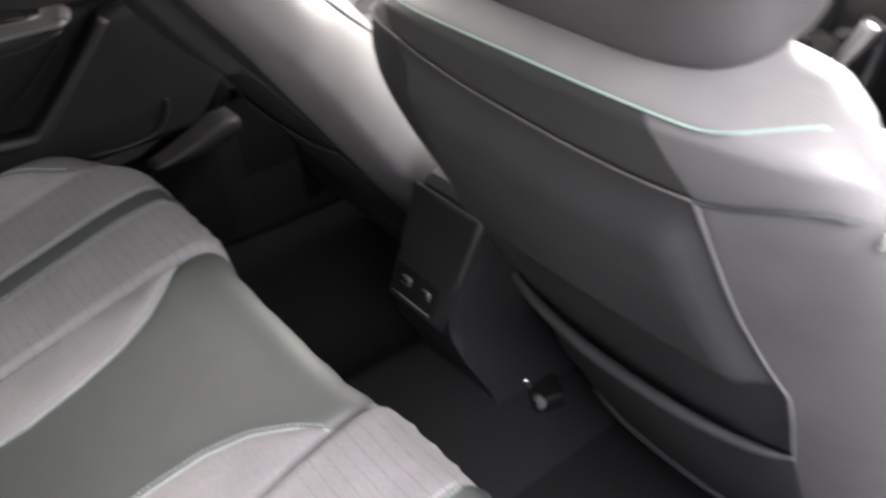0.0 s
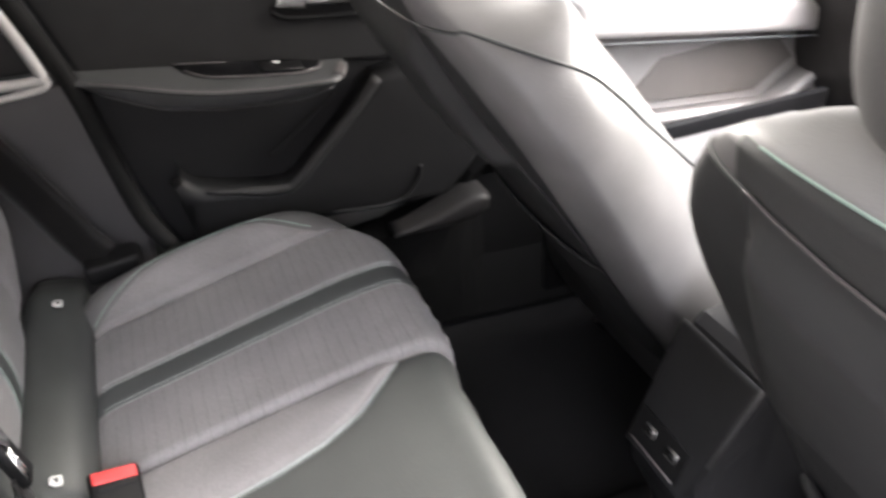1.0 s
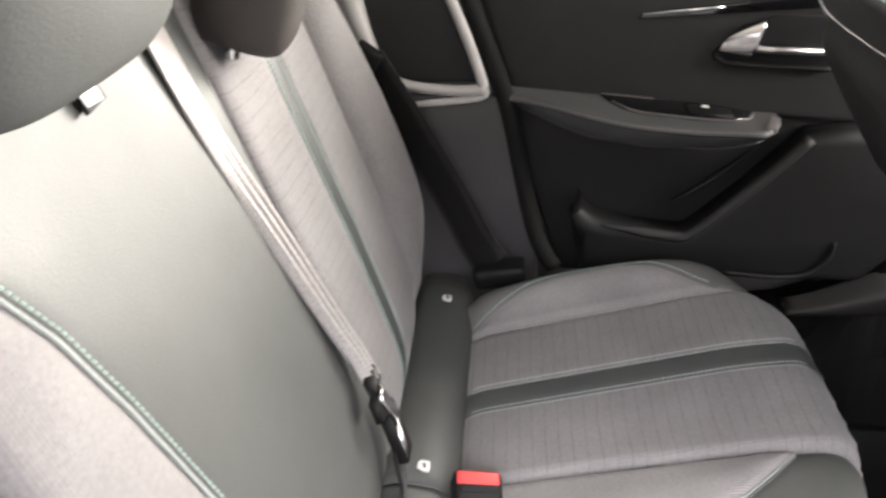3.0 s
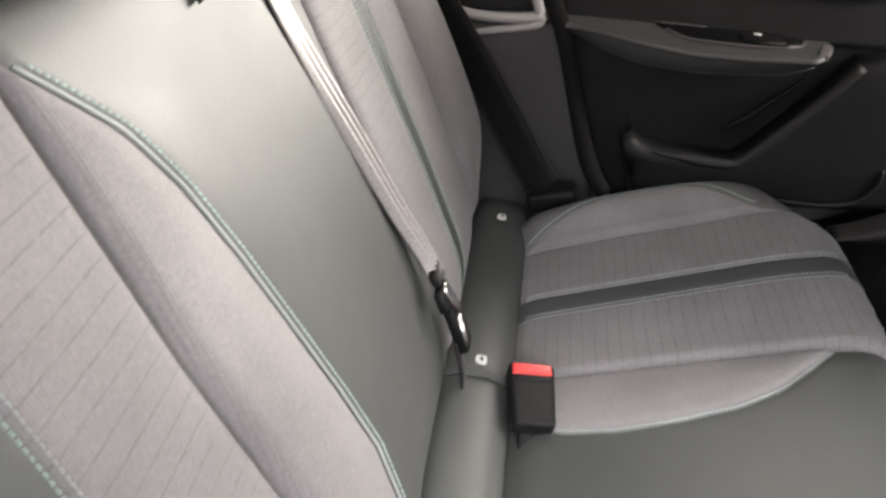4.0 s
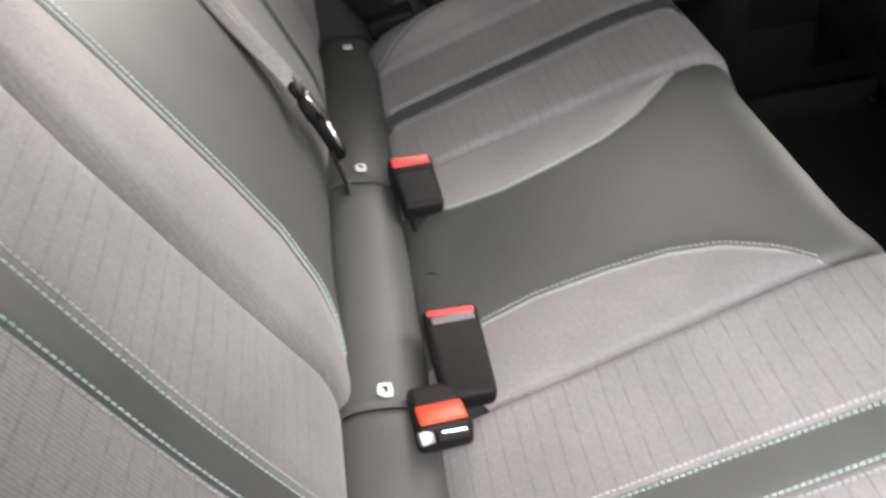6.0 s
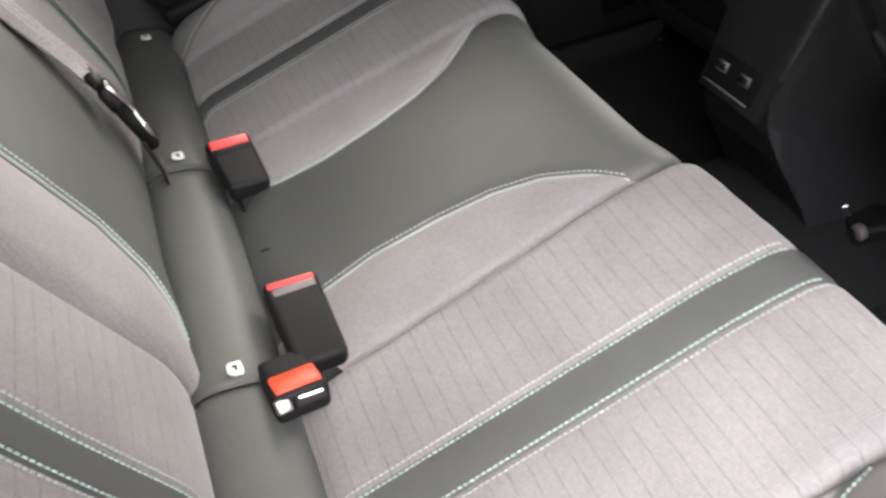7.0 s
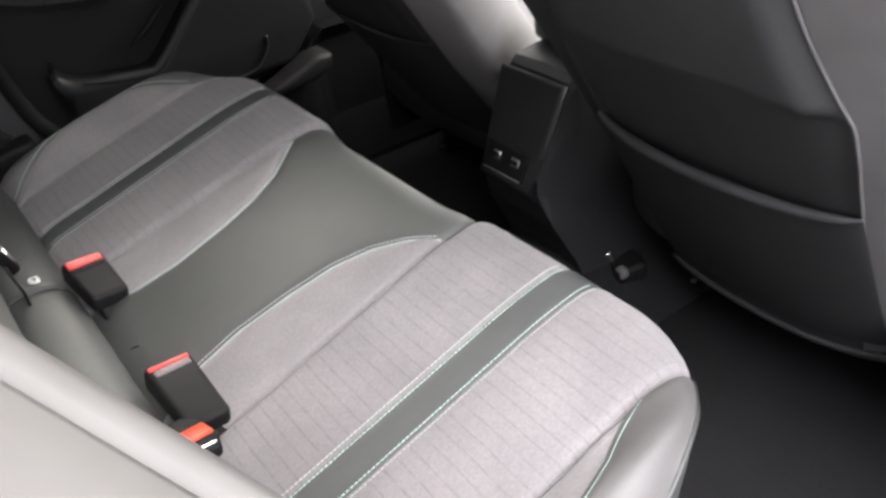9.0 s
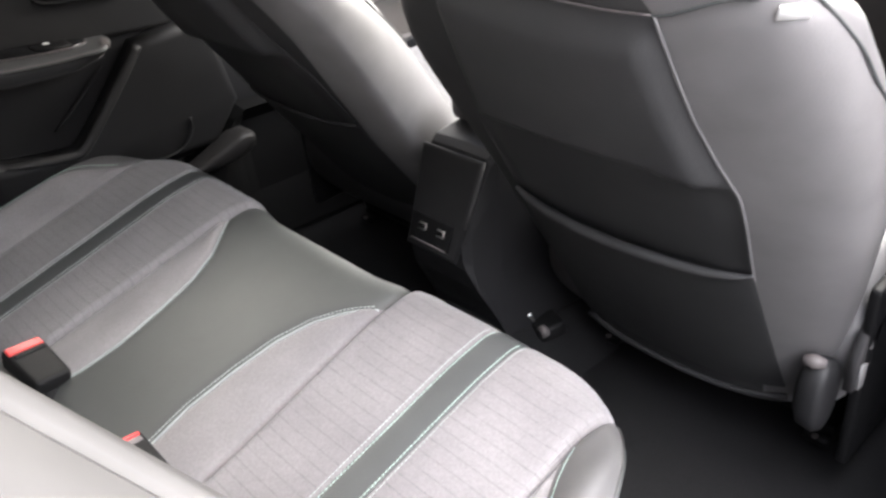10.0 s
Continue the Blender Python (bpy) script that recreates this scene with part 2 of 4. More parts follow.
def prism(outline, depth, place, bevel=0.0, seg=3):
    """A flat outline (a, b) with depth, put into the world by place(a, b, c)."""
    bm = bmesh.new()
    lo = [bm.verts.new((a, b, 0)) for a, b in outline]
    hi = [bm.verts.new((a, b, depth)) for a, b in outline]
    bm.faces.new(lo)
    bm.faces.new(hi)
    n = len(lo)
    for i in range(n):
        bm.faces.new((lo[i], lo[(i + 1) % n], hi[(i + 1) % n], hi[i]))
    bmesh.ops.recalc_face_normals(bm, faces=bm.faces)
    if bevel:
        rim = [e for e in bm.edges if all(v.co.z > depth * 0.5 for v in e.verts)]
        bmesh.ops.bevel(bm, geom=rim, offset=bevel, segments=seg, profile=0.5, affect="EDGES")
    for v in bm.verts:
        v.co = Vector(place(*v.co))
    return bm


def stitches(line, normal, length=0.0030, gap=0.0016, wide=0.0009, high=0.0006):
    """Short raised threads along a line of points; normal: one direction, or one for each point."""
    pts = [Vector(p) for p in line]
    run = [0.0]
    for p, q in zip(pts, pts[1:]):
        run.append(run[-1] + (q - p).length)
    bm = bmesh.new()
    s = 0.0
    while s + length < run[-1]:
        ends = []
        for d in (s, s + length):
            i = min(max(np.searchsorted(run, d) - 1, 0), len(pts) - 2)
            f = (d - run[i]) / max(run[i + 1] - run[i], 1e-9)
            ends.append(pts[i].lerp(pts[i + 1], f))
        nrm = Vector(normal[i] if isinstance(normal, list) else normal)
        d = (ends[1] - ends[0]).normalized()
        w = d.cross(nrm).normalized() * wide / 2
        u = nrm.normalized() * high
        e0, e1 = ends[0] - d * 0.0003, ends[1] + d * 0.0003
        low = [bm.verts.new(p) for p in (e0 - w - u, e0 + w - u, e1 + w - u, e1 - w - u)]
        top = [bm.verts.new(p) for p in (e0 - w * 0.6 + u + d * 0.0006, e0 + w * 0.6 + u + d * 0.0006, e1 + w * 0.6 + u - d * 0.0006, e1 - w * 0.6 + u - d * 0.0006)]
        bm.faces.new(top)
        for i in range(4):
            bm.faces.new((low[i], low[(i + 1) % 4], top[(i + 1) % 4], top[i]))
        s += length + gap
    return bm


def ease(t):
    t = min(max(t, 0.0), 1.0)
    return t * t * (3 - 2 * t)


def edge_steps(n):
    """0 to 1, closer together near both ends."""
    return [0.5 - 0.5 * math.cos(math.pi * i / n) for i in range(n + 1)]


# ---------------------------------------------------------------- the shell of the car
XC = 0.012                                 # middle of the cabin
floor = part("floor", sheet([[(x, y, 0.004 * math.sin(9 * x) * math.sin(7 * y)) for x in np.linspace(-0.70, 0.72, 48)] for y in np.linspace(-0.3, 1.5, 60)]), M_CARPET, None, "black carpet on the car floor", kind="structure")
# unseen ground, pale so that it bounces light into the cabin
ground = part("ground", sheet([[(x, y, -0.36) for x in (-400, -20, -4, -1.2, 1.2, 4, 20, 400)] for y in (-400, -20, -4, 0, 2, 6, 20, 400)]), M_GROUND, None, "unseen pale ground added to bounce light into the car", kind="structure")


def hump(y, top=0.105, half=0.15):
    pts = []
    for k in range(25):
        x = -half + 2 * half * k / 24
        pts.append((XC + x, y, 0.003 + top * max(0.0, 1 - abs(x / half) ** 2.6) ** 0.7))
    return pts


tunnel = part("floor_tunnel", sheet([hump(y, 0.10 - 0.02 * ease((0.55 - y) / 0.3)) for y in np.linspace(0.30, 0.95, 30)]), M_CARPET, None, "black carpeted floor tunnel", kind="structure")

# under-seat riser behind the footwell
part("seat_riser", box((1.18, 0.05, 0.22), (XC, 0.33, 0.11), (0, 0, 0), 0.012), M_CARPET, None, "black carpeted riser under the rear bench", kind="structure")

ceiling = part("ceiling", sheet([[(x, y, 1.13 - 0.10 * abs(x / 0.6) ** 3 - 0.05 * max(0, (y - 0.5)) ** 2) for x in np.linspace(-0.62, 0.62, 30)] for y in np.linspace(-0.45, 0.93, 30)]), M_ROOF, None, "pale cloth headliner", kind="structure")
part("roof_panel", sheet([[(x, y, 1.16 - 0.10 * abs(x / 0.64) ** 3 - 0.05 * max(0, (y - 0.5)) ** 2) for x in np.linspace(-0.66, 0.66, 24)] for y in np.linspace(-0.48, 0.96, 24)]), M_PAINT, None, "white painted roof", kind="structure")


def wall_panel(name, x, ylo, yhi, zlo, zhi, mat, label, depth=0.03):
    return part(name, box((depth, yhi - ylo, zhi - zlo), (x, (ylo + yhi) / 2, (zlo + zhi) / 2), (0, 0, 0), 0.008), mat, None, label, kind="structure")


# far side, outside skin and pillars
wall_panel("wall_left", -0.79, -0.50, 1.6, -0.15, 0.68, M_PAINT, "white outer body side")
wall_panel("wall_rear", 0.0, -0.62, -0.56, -0.1, 0.72, M_TRIM, "grey panel behind the rear seat", 1.5)
part("parcel_shelf", box((1.3, 0.26, 0.02), (0, -0.43, 0.74), (0, 0, 0), 0.006), M_TRIM, None, "dark parcel shelf behind the backrest", kind="structure")
for sx, nm in ((-1, "left"), (1, "right")):
    part("c_pillar_" + nm, prism([(-0.48, 0.70), (-0.20, 0.70), (-0.30, 1.05), (-0.48, 1.05)], 0.06, lambda a, b, c, sx=sx: (sx * (0.70 - 0.16 * (b - 0.7) - c), a, b), 0.01), M_TRIM, None, "grey rear pillar trim", kind="structure")
    part("b_pillar_" + nm, prism([(0.66, 0.03), (0.80, 0.03), (0.74, 0.66), (0.70, 1.06), (0.62, 1.06), (0.64, 0.66)], 0.05, lambda a, b, c, sx=sx: (sx * (0.745 - 0.16 * max(0, b - 0.7) - c), a, b), 0.01), M_DOOR, None, "black centre pillar trim", kind="structure")
    part("a_pillar_" + nm, tube([(sx * 0.70, 1.75, 0.68), (sx * 0.64, 1.35, 0.93), (sx * 0.56, 1.0, 1.06)], 0.03, 10), M_TRIM, None, "grey front pillar trim", kind="structure")
    part("roof_rail_" + nm, tube([(sx * 0.61, -0.45, 1.03), (sx * 0.62, 0.3, 1.055), (sx * 0.60, 1.0, 1.03)], 0.03, 10), M_TRIM, None, "grey roof rail trim", kind="structure")
part("b_pillar_skin", prism([(0.62, -0.10), (0.84, -0.10), (0.82, 0.66), (0.78, 1.06), (0.60, 1.06), (0.62, 0.66)], 0.085, lambda a, b, c: (0.835 - 0.10 * max(0, b - 0.7) - c, a, b), 0.012), M_DOOR, None, "black outer face of the centre pillar", kind="structure")
# unseen dark panes, added to dim light from the far side and the rear
part("window_1", prism([(-0.44, 0.66), (0.70, 0.66), (0.66, 1.05), (-0.36, 1.05)], 0.004, lambda a, b, c: (-0.715 + 0.28 * (b - 0.7) + c, a, b)), M_TINT, None, "unseen dark pane added to dim the far rear window", smooth=False, kind="structure")
part("window_2", prism([(-0.62, 0.0), (0.62, 0.0), (0.52, 0.42), (-0.52, 0.42)], 0.004, lambda a, b, c: (a, -0.60 + 0.36 * b + c, 0.72 + 0.93 * b)), M_TINT, None, "unseen dark pane added to dim the tailgate window", smooth=False, kind="structure")
wall_panel("sill_right", 0.70, -0.2, 1.4, -0.05, 0.075, M_TRIM, "grey door sill trim", 0.10)
wall_panel("bulkhead", 0.0, 1.55, 1.62, -0.05, 0.66, M_BLACK, "black bulkhead under the dashboard", 1.46)

# ---------------------------------------------------------------- rear bench cushion
Y0, YF = 0.018, 0.416
STRIP = (0.288, 0.328)
RIDGE_OUT = 0.445


def ridge_in(y):
    """The fold beside the middle seat; it draws in a little towards the front."""
    return 0.1765 - 0.0125 * ease((y - 0.06) / 0.36)


def in_seam(y):
    return min(ridge_in(y) - 0.003, float(np.interp(y, [0.02, 0.055, 0.09, 0.14, 0.20, 0.25, 0.29, 0.32, 0.345, 0.365, 0.385, 0.40], [0.115, 0.106, 0.089, 0.083, 0.087, 0.095, 0.111, 0.135, 0.160, 0.166, 0.162, 0.155])))


def out_seam(y):
    return float(np.interp(y, [0.02, 0.034, 0.073, 0.105, 0.142, 0.185, 0.226, 0.262, 0.293, 0.33, 0.42], [0.446, 0.452, 0.474, 0.489, 0.500, 0.504, 0.500, 0.488, 0.472, 0.449, 0.446]))


def front_y(u):
    """The front edge: a little further forward in front of each seat than in the middle."""
    return 0.398 + 0.018 * ease((abs(u) - 0.10) / 0.10)


def cushion_edge(y):
    if y < 0.14:
        return 0.531 - 0.025 * ((0.14 - y) / 0.13) ** 2
    return 0.37 + 0.161 * max(0.0, 1 - ((y - 0.14) / (YF - 0.14)) ** 2.3) ** (1 / 2.1)


EDGE = [Vector((cushion_edge(y), y)) for y in [Y0 + (YF - Y0) * math.sin(0.5 * math.pi * i / 90) for i in range(91)]] + [Vector((u, front_y(u))) for u in np.linspace(0.365, 0.0, 60)]
EDGE_A = np.array([tuple(p) for p in EDGE])


def edge_gap(u, y):
    return float(np.sqrt(((EDGE_A - (u, y)) ** 2).sum(1)).min())


def groove(d, deep=0.0045, wide=0.0055):
    return deep * math.exp(-(d / wide) ** 2)


def outer_line(y, s):
    """The outer seam; on the open side it runs a little further in."""
    return out_seam(y) - (0.020 * ease((y - 0.06) / 0.1) * ease((0.36 - y) / 0.08) if s > 0 else 0.0)


def cushion_z(u, y):
    s = 1 if u > 0 else -1
    u = abs(u)
    rin = ridge_in(y)
    z = 0.229 + 0.30 * y - 1.1 * max(0.0, y - 0.30) ** 2
    si, so = in_seam(y), outer_line(y, s)
    dip = 1.0
    if u < rin:
        dip = 1 - ease((rin - u) / max(rin - si, 0.03))
    elif u > RIDGE_OUT:
        dip = 1 - ease((u - RIDGE_OUT) / max(so - RIDGE_OUT, 0.055))
    z += 0.003 - 0.005 * dip
    if u > RIDGE_OUT:
        z += 0.030 * (1 - dip)
    z += 0.004 * math.sin(math.pi * min(max((u - rin) / (RIDGE_OUT - rin), 0), 1))
    z -= groove(u - si, 0.004) + groove(u - so, 0.003) + groove(u - STRIP[0], 0.0022, 0.003) + groove(u - STRIP[1], 0.0022, 0.003)
    z -= groove(u - rin, 0.015, 0.0032) + groove(u - RIDGE_OUT, 0.012, 0.0030)
    if u < RIDGE_OUT - 0.05:
        z += (0.0045 * math.exp(-((u - rin) / 0.03) ** 2) if u > rin else 0.001 * dip + 0.0035 * math.exp(-((rin - u) / 0.004) ** 2)) * ease((y - 0.03) / 0.05)
    if si < u < rin:
        z += 0.004 * math.sin(math.pi * dip)
    if u > rin + 0.05:
        z += 0.006 * math.exp(-((u - RIDGE_OUT) / (0.022 if u > RIDGE_OUT else 0.0065)) ** 2) * ease((y - 0.03) / 0.05)
    d, r = edge_gap(u, y), 0.042
    if d < r:
        z -= r - math.sqrt(max(0.0, r * r - (r - d) ** 2))
    if y < 0.06:
        z -= 0.02 * ((0.06 - y) / 0.04) ** 2
    return z


def on_cushion(u, y, lift=0.0):
    return Vector((XC + u, front_y(u) if y >= YF - 1e-6 else min(y, front_y(u)), cushion_z(u, min(y, front_y(u))) + lift))


cushion = thing("rear_seat_cushion", (XC, 0.2, 0.05), "grey cloth and dark leather rear bench cushion with mint stitching", "car seat")
ROWS_Y = [Y0 + (YF - Y0) * math.sin(0.5 * math.pi * (i / 84) ** 0.86) for i in range(85)]


def cushion_panel(lo, hi, n, s=1):
    rows = []
    for y in ROWS_Y:
        top = cushion_edge(y) if y < YF - 1e-6 else 0.368
        a, b = (min(f(y) if callable(f) else f, top) for f in (lo, hi))
        rows.append([on_cushion(s * (a + (b - a) * t), y) for t in edge_steps(n)])
    return rows


def clean(bm):
    bmesh.ops.remove_doubles(bm, verts=bm.verts, dist=0.00008)
    return bm


mid = cushion_panel(0.0, in_seam, 14)
part("centre_panel", clean(sheet([[*(Vector((2 * XC - p.x, p.y, p.z)) for p in reversed(row)), *row[1:]] for row in mid])), M_LEATHER, cushion, "dark grey leather centre panel")
for lo, hi, n, nm, mt, lb in (
    (in_seam, ridge_in, 16, "inner_side_panel", M_CLOTH, "plain grey cloth side panel"),
    (ridge_in, STRIP[0], 18, "inner_insert", M_PIN, "grey cloth insert with fine cross lines"),
    (STRIP[0], STRIP[1], 8, "leather_strip", M_STRIP, "dark leather strip between two stitched seams"),
    (STRIP[1], RIDGE_OUT, 12, "outer_insert", M_PIN, "grey cloth insert with fine cross lines"),
    (RIDGE_OUT, outer_line, 10, "outer_side_panel", M_CLOTH, "plain grey cloth side panel"),
    (outer_line, 9.0, 14, "outer_bolster", M_BOLSTER, "dark grey leather outer bolster"),
):
    for s in (1, -1):
        lo_s, hi_s = ((lambda y, f=f, s=s: f(y, s)) if f is outer_line else f for f in (lo, hi))
        part(nm, clean(sheet(cushion_panel(lo_s, hi_s, n, s))), mt, cushion, lb)

skirt = []
for k in range(9):
    t = k / 8
    row = []
    for p in [Vector((-q.x, q.y)) for q in EDGE] + [Vector((q.x, q.y)) for q in reversed(EDGE[:-1])]:
        z0 = cushion_z(abs(p.x), p.y)
        inset = 0.030 * t ** 1.5
        row.append(Vector((XC + p.x * (1 - inset / 0.6), p.y - inset * (1.3 if p.y > 0.1 else 0.2), z0 + (0.04 - z0) * t)))
    skirt.append(row)
part("cushion_skirt", clean(sheet(skirt)), M_LEATHER, cushion, "dark leather cushion front and side")

ys = np.linspace(0.045, 0.395, 60)
for s in (-1, 1):
    for u0, off in ((STRIP[0], -0.004), (STRIP[1], 0.004), (STRIP[0], 0.003), (STRIP[1], -0.003)):
        m = M_PALE if s < 0 or off * (1 if u0 == STRIP[1] else -1) > 0 else M_MINT
        part("strip_stitching", stitches([on_cushion(s * (u0 + off), y, 0.0004) for y in ys], (0, 0, 1)), m, cushion, "pale mint thread")
    yy = np.linspace(0.06, 0.345, 60)
    part("seam_stitching", stitches([on_cushion(s * (in_seam(y) - 0.005), y, 0.0004) for y in yy], (0, 0, 1)), M_PALE, cushion, "pale thread")
    part("seam_piping", tube([on_cushion(s * in_seam(y), y, 0.0012) for y in yy], 0.0013, 6), M_PALE, cushion, "pale seam cord")
    yo = np.linspace(0.04, 0.325, 60)
    part("seam_stitching", stitches([on_cushion(s * (outer_line(y, s) + 0.005), y, 0.0004) for y in yo], (0, 0, 1)), M_MINT, cushion, "mint thread")
    part("edge_piping", tube([Vector((XC + s * (q.x - 0.001), q.y, cushion_z(q.x, q.y) + 0.002)) for q in EDGE[4:88:2]], 0.0026, 8), M_LEATHER, cushion, "leather edge piping")

# tuck drawn as a dark thin tube, its shade put into the colour
part("leather_tuck", tube([on_cushion(u, y, -0.0002) for u, y in ((-0.003, 0.050), (0.000, 0.057), (0.006, 0.062))], lambda t: 0.0005 + 0.0014 * math.sin(math.pi * t), 6), M_HEAD, cushion, "small tuck drawn as a dark line for its shade")

# ---------------------------------------------------------------- rear backrests
LEAN_BACK = radians(21)
CA, SA = math.cos(LEAN_BACK), math.sin(LEAN_BACK)
H0, H1 = -0.045, 0.535


def at_back(x, h, n=0.0):
    return Vector((x, -0.020 - SA * h + CA * n, 0.27 + CA * h + SA * n))


BACK_NORMAL = (0, CA, SA)


def b_in(h):
    return float(np.interp(h, [-0.05, 0.0, 0.02, 0.045, 0.07, 0.12, 0.18, 0.25, 0.317, 0.374, 0.42, 0.451, 0.475, 0.54], [0.154, 0.129, 0.115, 0.100, 0.088, 0.079, 0.087, 0.100, 0.113, 0.128, 0.149, 0.172, 0.191, 0.194]))


def b_ridge(h):
    return float(np.interp(h, [-0.05, 0.02, 0.1, 0.2, 0.3, 0.45, 0.54], [0.160, 0.162, 0.172, 0.185, 0.194, 0.196, 0.196]))


def b_out(h):
    return float(np.interp(h, [-0.05, 0.03, 0.1, 0.2, 0.3, 0.4, 0.48, 0.54], [0.470, 0.490, 0.535, 0.565, 0.56, 0.53, 0.49, 0.47]))


def b_edge(h):
    return float(np.interp(h, [-0.05, 0.0, 0.03, 0.086, 0.15, 0.2, 0.26, 0.32, 0.394, 0.45, 0.5, 0.54], [0.47, 0.475, 0.50, 0.590, 0.632, 0.638, 0.630, 0.605, 0.56, 0.525, 0.49, 0.45]))




def b_strip(h):
    """Both edges of the leather strip; it draws in towards the foot of the backrest."""
    shift = -0.015 * (1 - ease((h + 0.03) / 0.24))
    return 0.302 + shift, 0.335 + shift


B_RIDGE_OUT = 0.45


def back_n(u, h, inner):
    """How far the upholstery stands out of the plane of the backrest. inner: the edge of this backrest nearest the middle."""
    si, rg, so, ed = b_in(h), b_ridge(h), b_out(h), b_edge(h)
    st = b_strip(h)
    n = 0.0
    if inner < 0 and u < rg:
        if u > si:
            t = (u - si) / max(rg - si, 0.012)
            n += (0.009 * (1 - min(t, 1)) ** 1.2 + 0.002 * math.sin(math.pi * min(t, 1)) + 0.005 * ease((1 - t) / 0.14) * ease(t / 0.5)) * ease((0.5 - h) / 0.1)
        else:
            n += 0.009 * ease(1 - (si - u) / 0.16) * ease((0.5 - h) / 0.1)
    if u > B_RIDGE_OUT:
        t = (u - B_RIDGE_OUT) / max(ed - B_RIDGE_OUT, 0.05)
        n += 0.030 * math.sin(math.pi * min(t, 1.0) ** 0.8) * ease((h - 0.01) / 0.12)
    n += 0.003 * math.sin(math.pi * min(max((u - rg) / (B_RIDGE_OUT - rg), 0), 1))
    for c, dp, w in ((si, 0.003, 0.004), (rg, 0.012, 0.0035), (st[0], 0.002, 0.003), (st[1], 0.002, 0.003), (B_RIDGE_OUT, 0.005, 0.008), (so, 0.003, 0.005)):
        if inner < 0 or c > 0.25:
            n -= groove(u - c, dp, w)
    if u > st[1]:
        n += 0.006 * math.exp(-((u - B_RIDGE_OUT) / (0.024 if u > B_RIDGE_OUT else 0.008)) ** 2) * ease((h + 0.01) / 0.06)
    r = 0.045
    for d in (ed - u, u - inner, H1 - h):
        rr = 0.012 if d is not ed - u and d == u - inner else r
        if d < rr:
            n -= rr - math.sqrt(max(0.0, rr * rr - (rr - max(d, 0)) ** 2))
    if h < 0.07:
        n -= 0.045 * ((0.07 - h) / 0.115) ** 2
    return n


HS = [H0 + (H1 - H0) * t for t in [i / 110 for i in range(111)]]


def backrest(side, inner, label):
    ob = thing("rear_bench_section", (XC + side * 0.3, -0.06, 0.24), label, "car seat", "rear bench sections")

    def pt(u, h, lift=0.0):
        return at_back(XC + side * u, h, back_n(u, h, inner) + lift)

    def panel(lo, hi, n, name, mat, lab):
        rows = []
        for h in HS:
            a, b = (max(min(f(h) if callable(f) else f, b_edge(h)), inner) for f in (lo, hi))
            rows.append([pt(a + (b - a) * t, h) for t in edge_steps(n)])
        part(name, clean(sheet(rows)), mat, ob, lab)

    if inner < 0:
        panel(inner, b_in, 26, "centre_panel", M_LEATHER, "dark leather centre panel")
        panel(b_in, b_ridge, 14, "inner_side_panel", M_CLOTH, "plain grey cloth side panel")
    panel(b_ridge if inner < 0 else inner, lambda h: b_strip(h)[0], 12, "inner_insert", M_PIN_BACK, "grey cloth insert with fine cross lines")
    panel(lambda h: b_strip(h)[0], lambda h: b_strip(h)[1], 8, "leather_strip", M_STRIP, "dark leather strip between stitched seams")
    panel(lambda h: b_strip(h)[1], B_RIDGE_OUT, 12, "outer_insert", M_PIN_BACK, "grey cloth insert with fine cross lines")
    panel(B_RIDGE_OUT, b_out, 10, "outer_side_panel", M_CLOTH, "plain grey cloth side panel")
    panel(b_out, b_edge, 12, "outer_bolster", M_LEATHER, "dark leather outer bolster")
    # the carcass behind the upholstery
    rim = [(b_edge(h), h) for h in HS[::5]] + [(u, H1) for u in np.linspace(b_edge(H1), inner, 12)[1:]] + [(inner, h) for h in reversed(HS[::5])][1:]
    rows = [[at_back(XC + side * u, h, back_n(u, h, inner) * (1 - t) - 0.11 * t) for u, h in rim] for t in (0, 0.15, 0.4, 0.7, 1.0)]
    bm = sheet(rows, True)
    bm.verts.ensure_lookup_table()
    bm.faces.new(bm.verts[-len(rim):])
    part("carcass", bm, M_TRIM, ob, "dark grey backrest shell")
    hs = np.linspace(0.0, 0.47, 80)
    for side_of, off in ((0, -0.004), (1, 0.004), (0, 0.003), (1, -0.003)):
        m = M_PALE if off * (1 if side_of else -1) > 0 else M_MINT
        part("strip_stitching", stitches([pt(b_strip(h)[side_of] + off, h, 0.0004) for h in hs], BACK_NORMAL), m, ob, "mint thread")
    if inner < 0:
        hs = np.linspace(0.01, 0.47, 90)
        part("seam_stitching", stitches([pt(b_in(h) - 0.005, h, 0.0022) for h in hs], BACK_NORMAL), M_MINT, ob, "mint thread")
        part("seam_piping", tube([pt(b_in(h), h, 0.0028) for h in hs], 0.0013, 6), M_PALE, ob, "pale seam cord")
    return ob, pt


back_wide, wide_pt = backrest(1, -0.185, "wide upright bench section in dark leather and grey cloth")
back_narrow, narrow_pt = backrest(-1, 0.190, "narrow upright bench section in grey cloth beside the centre belt")


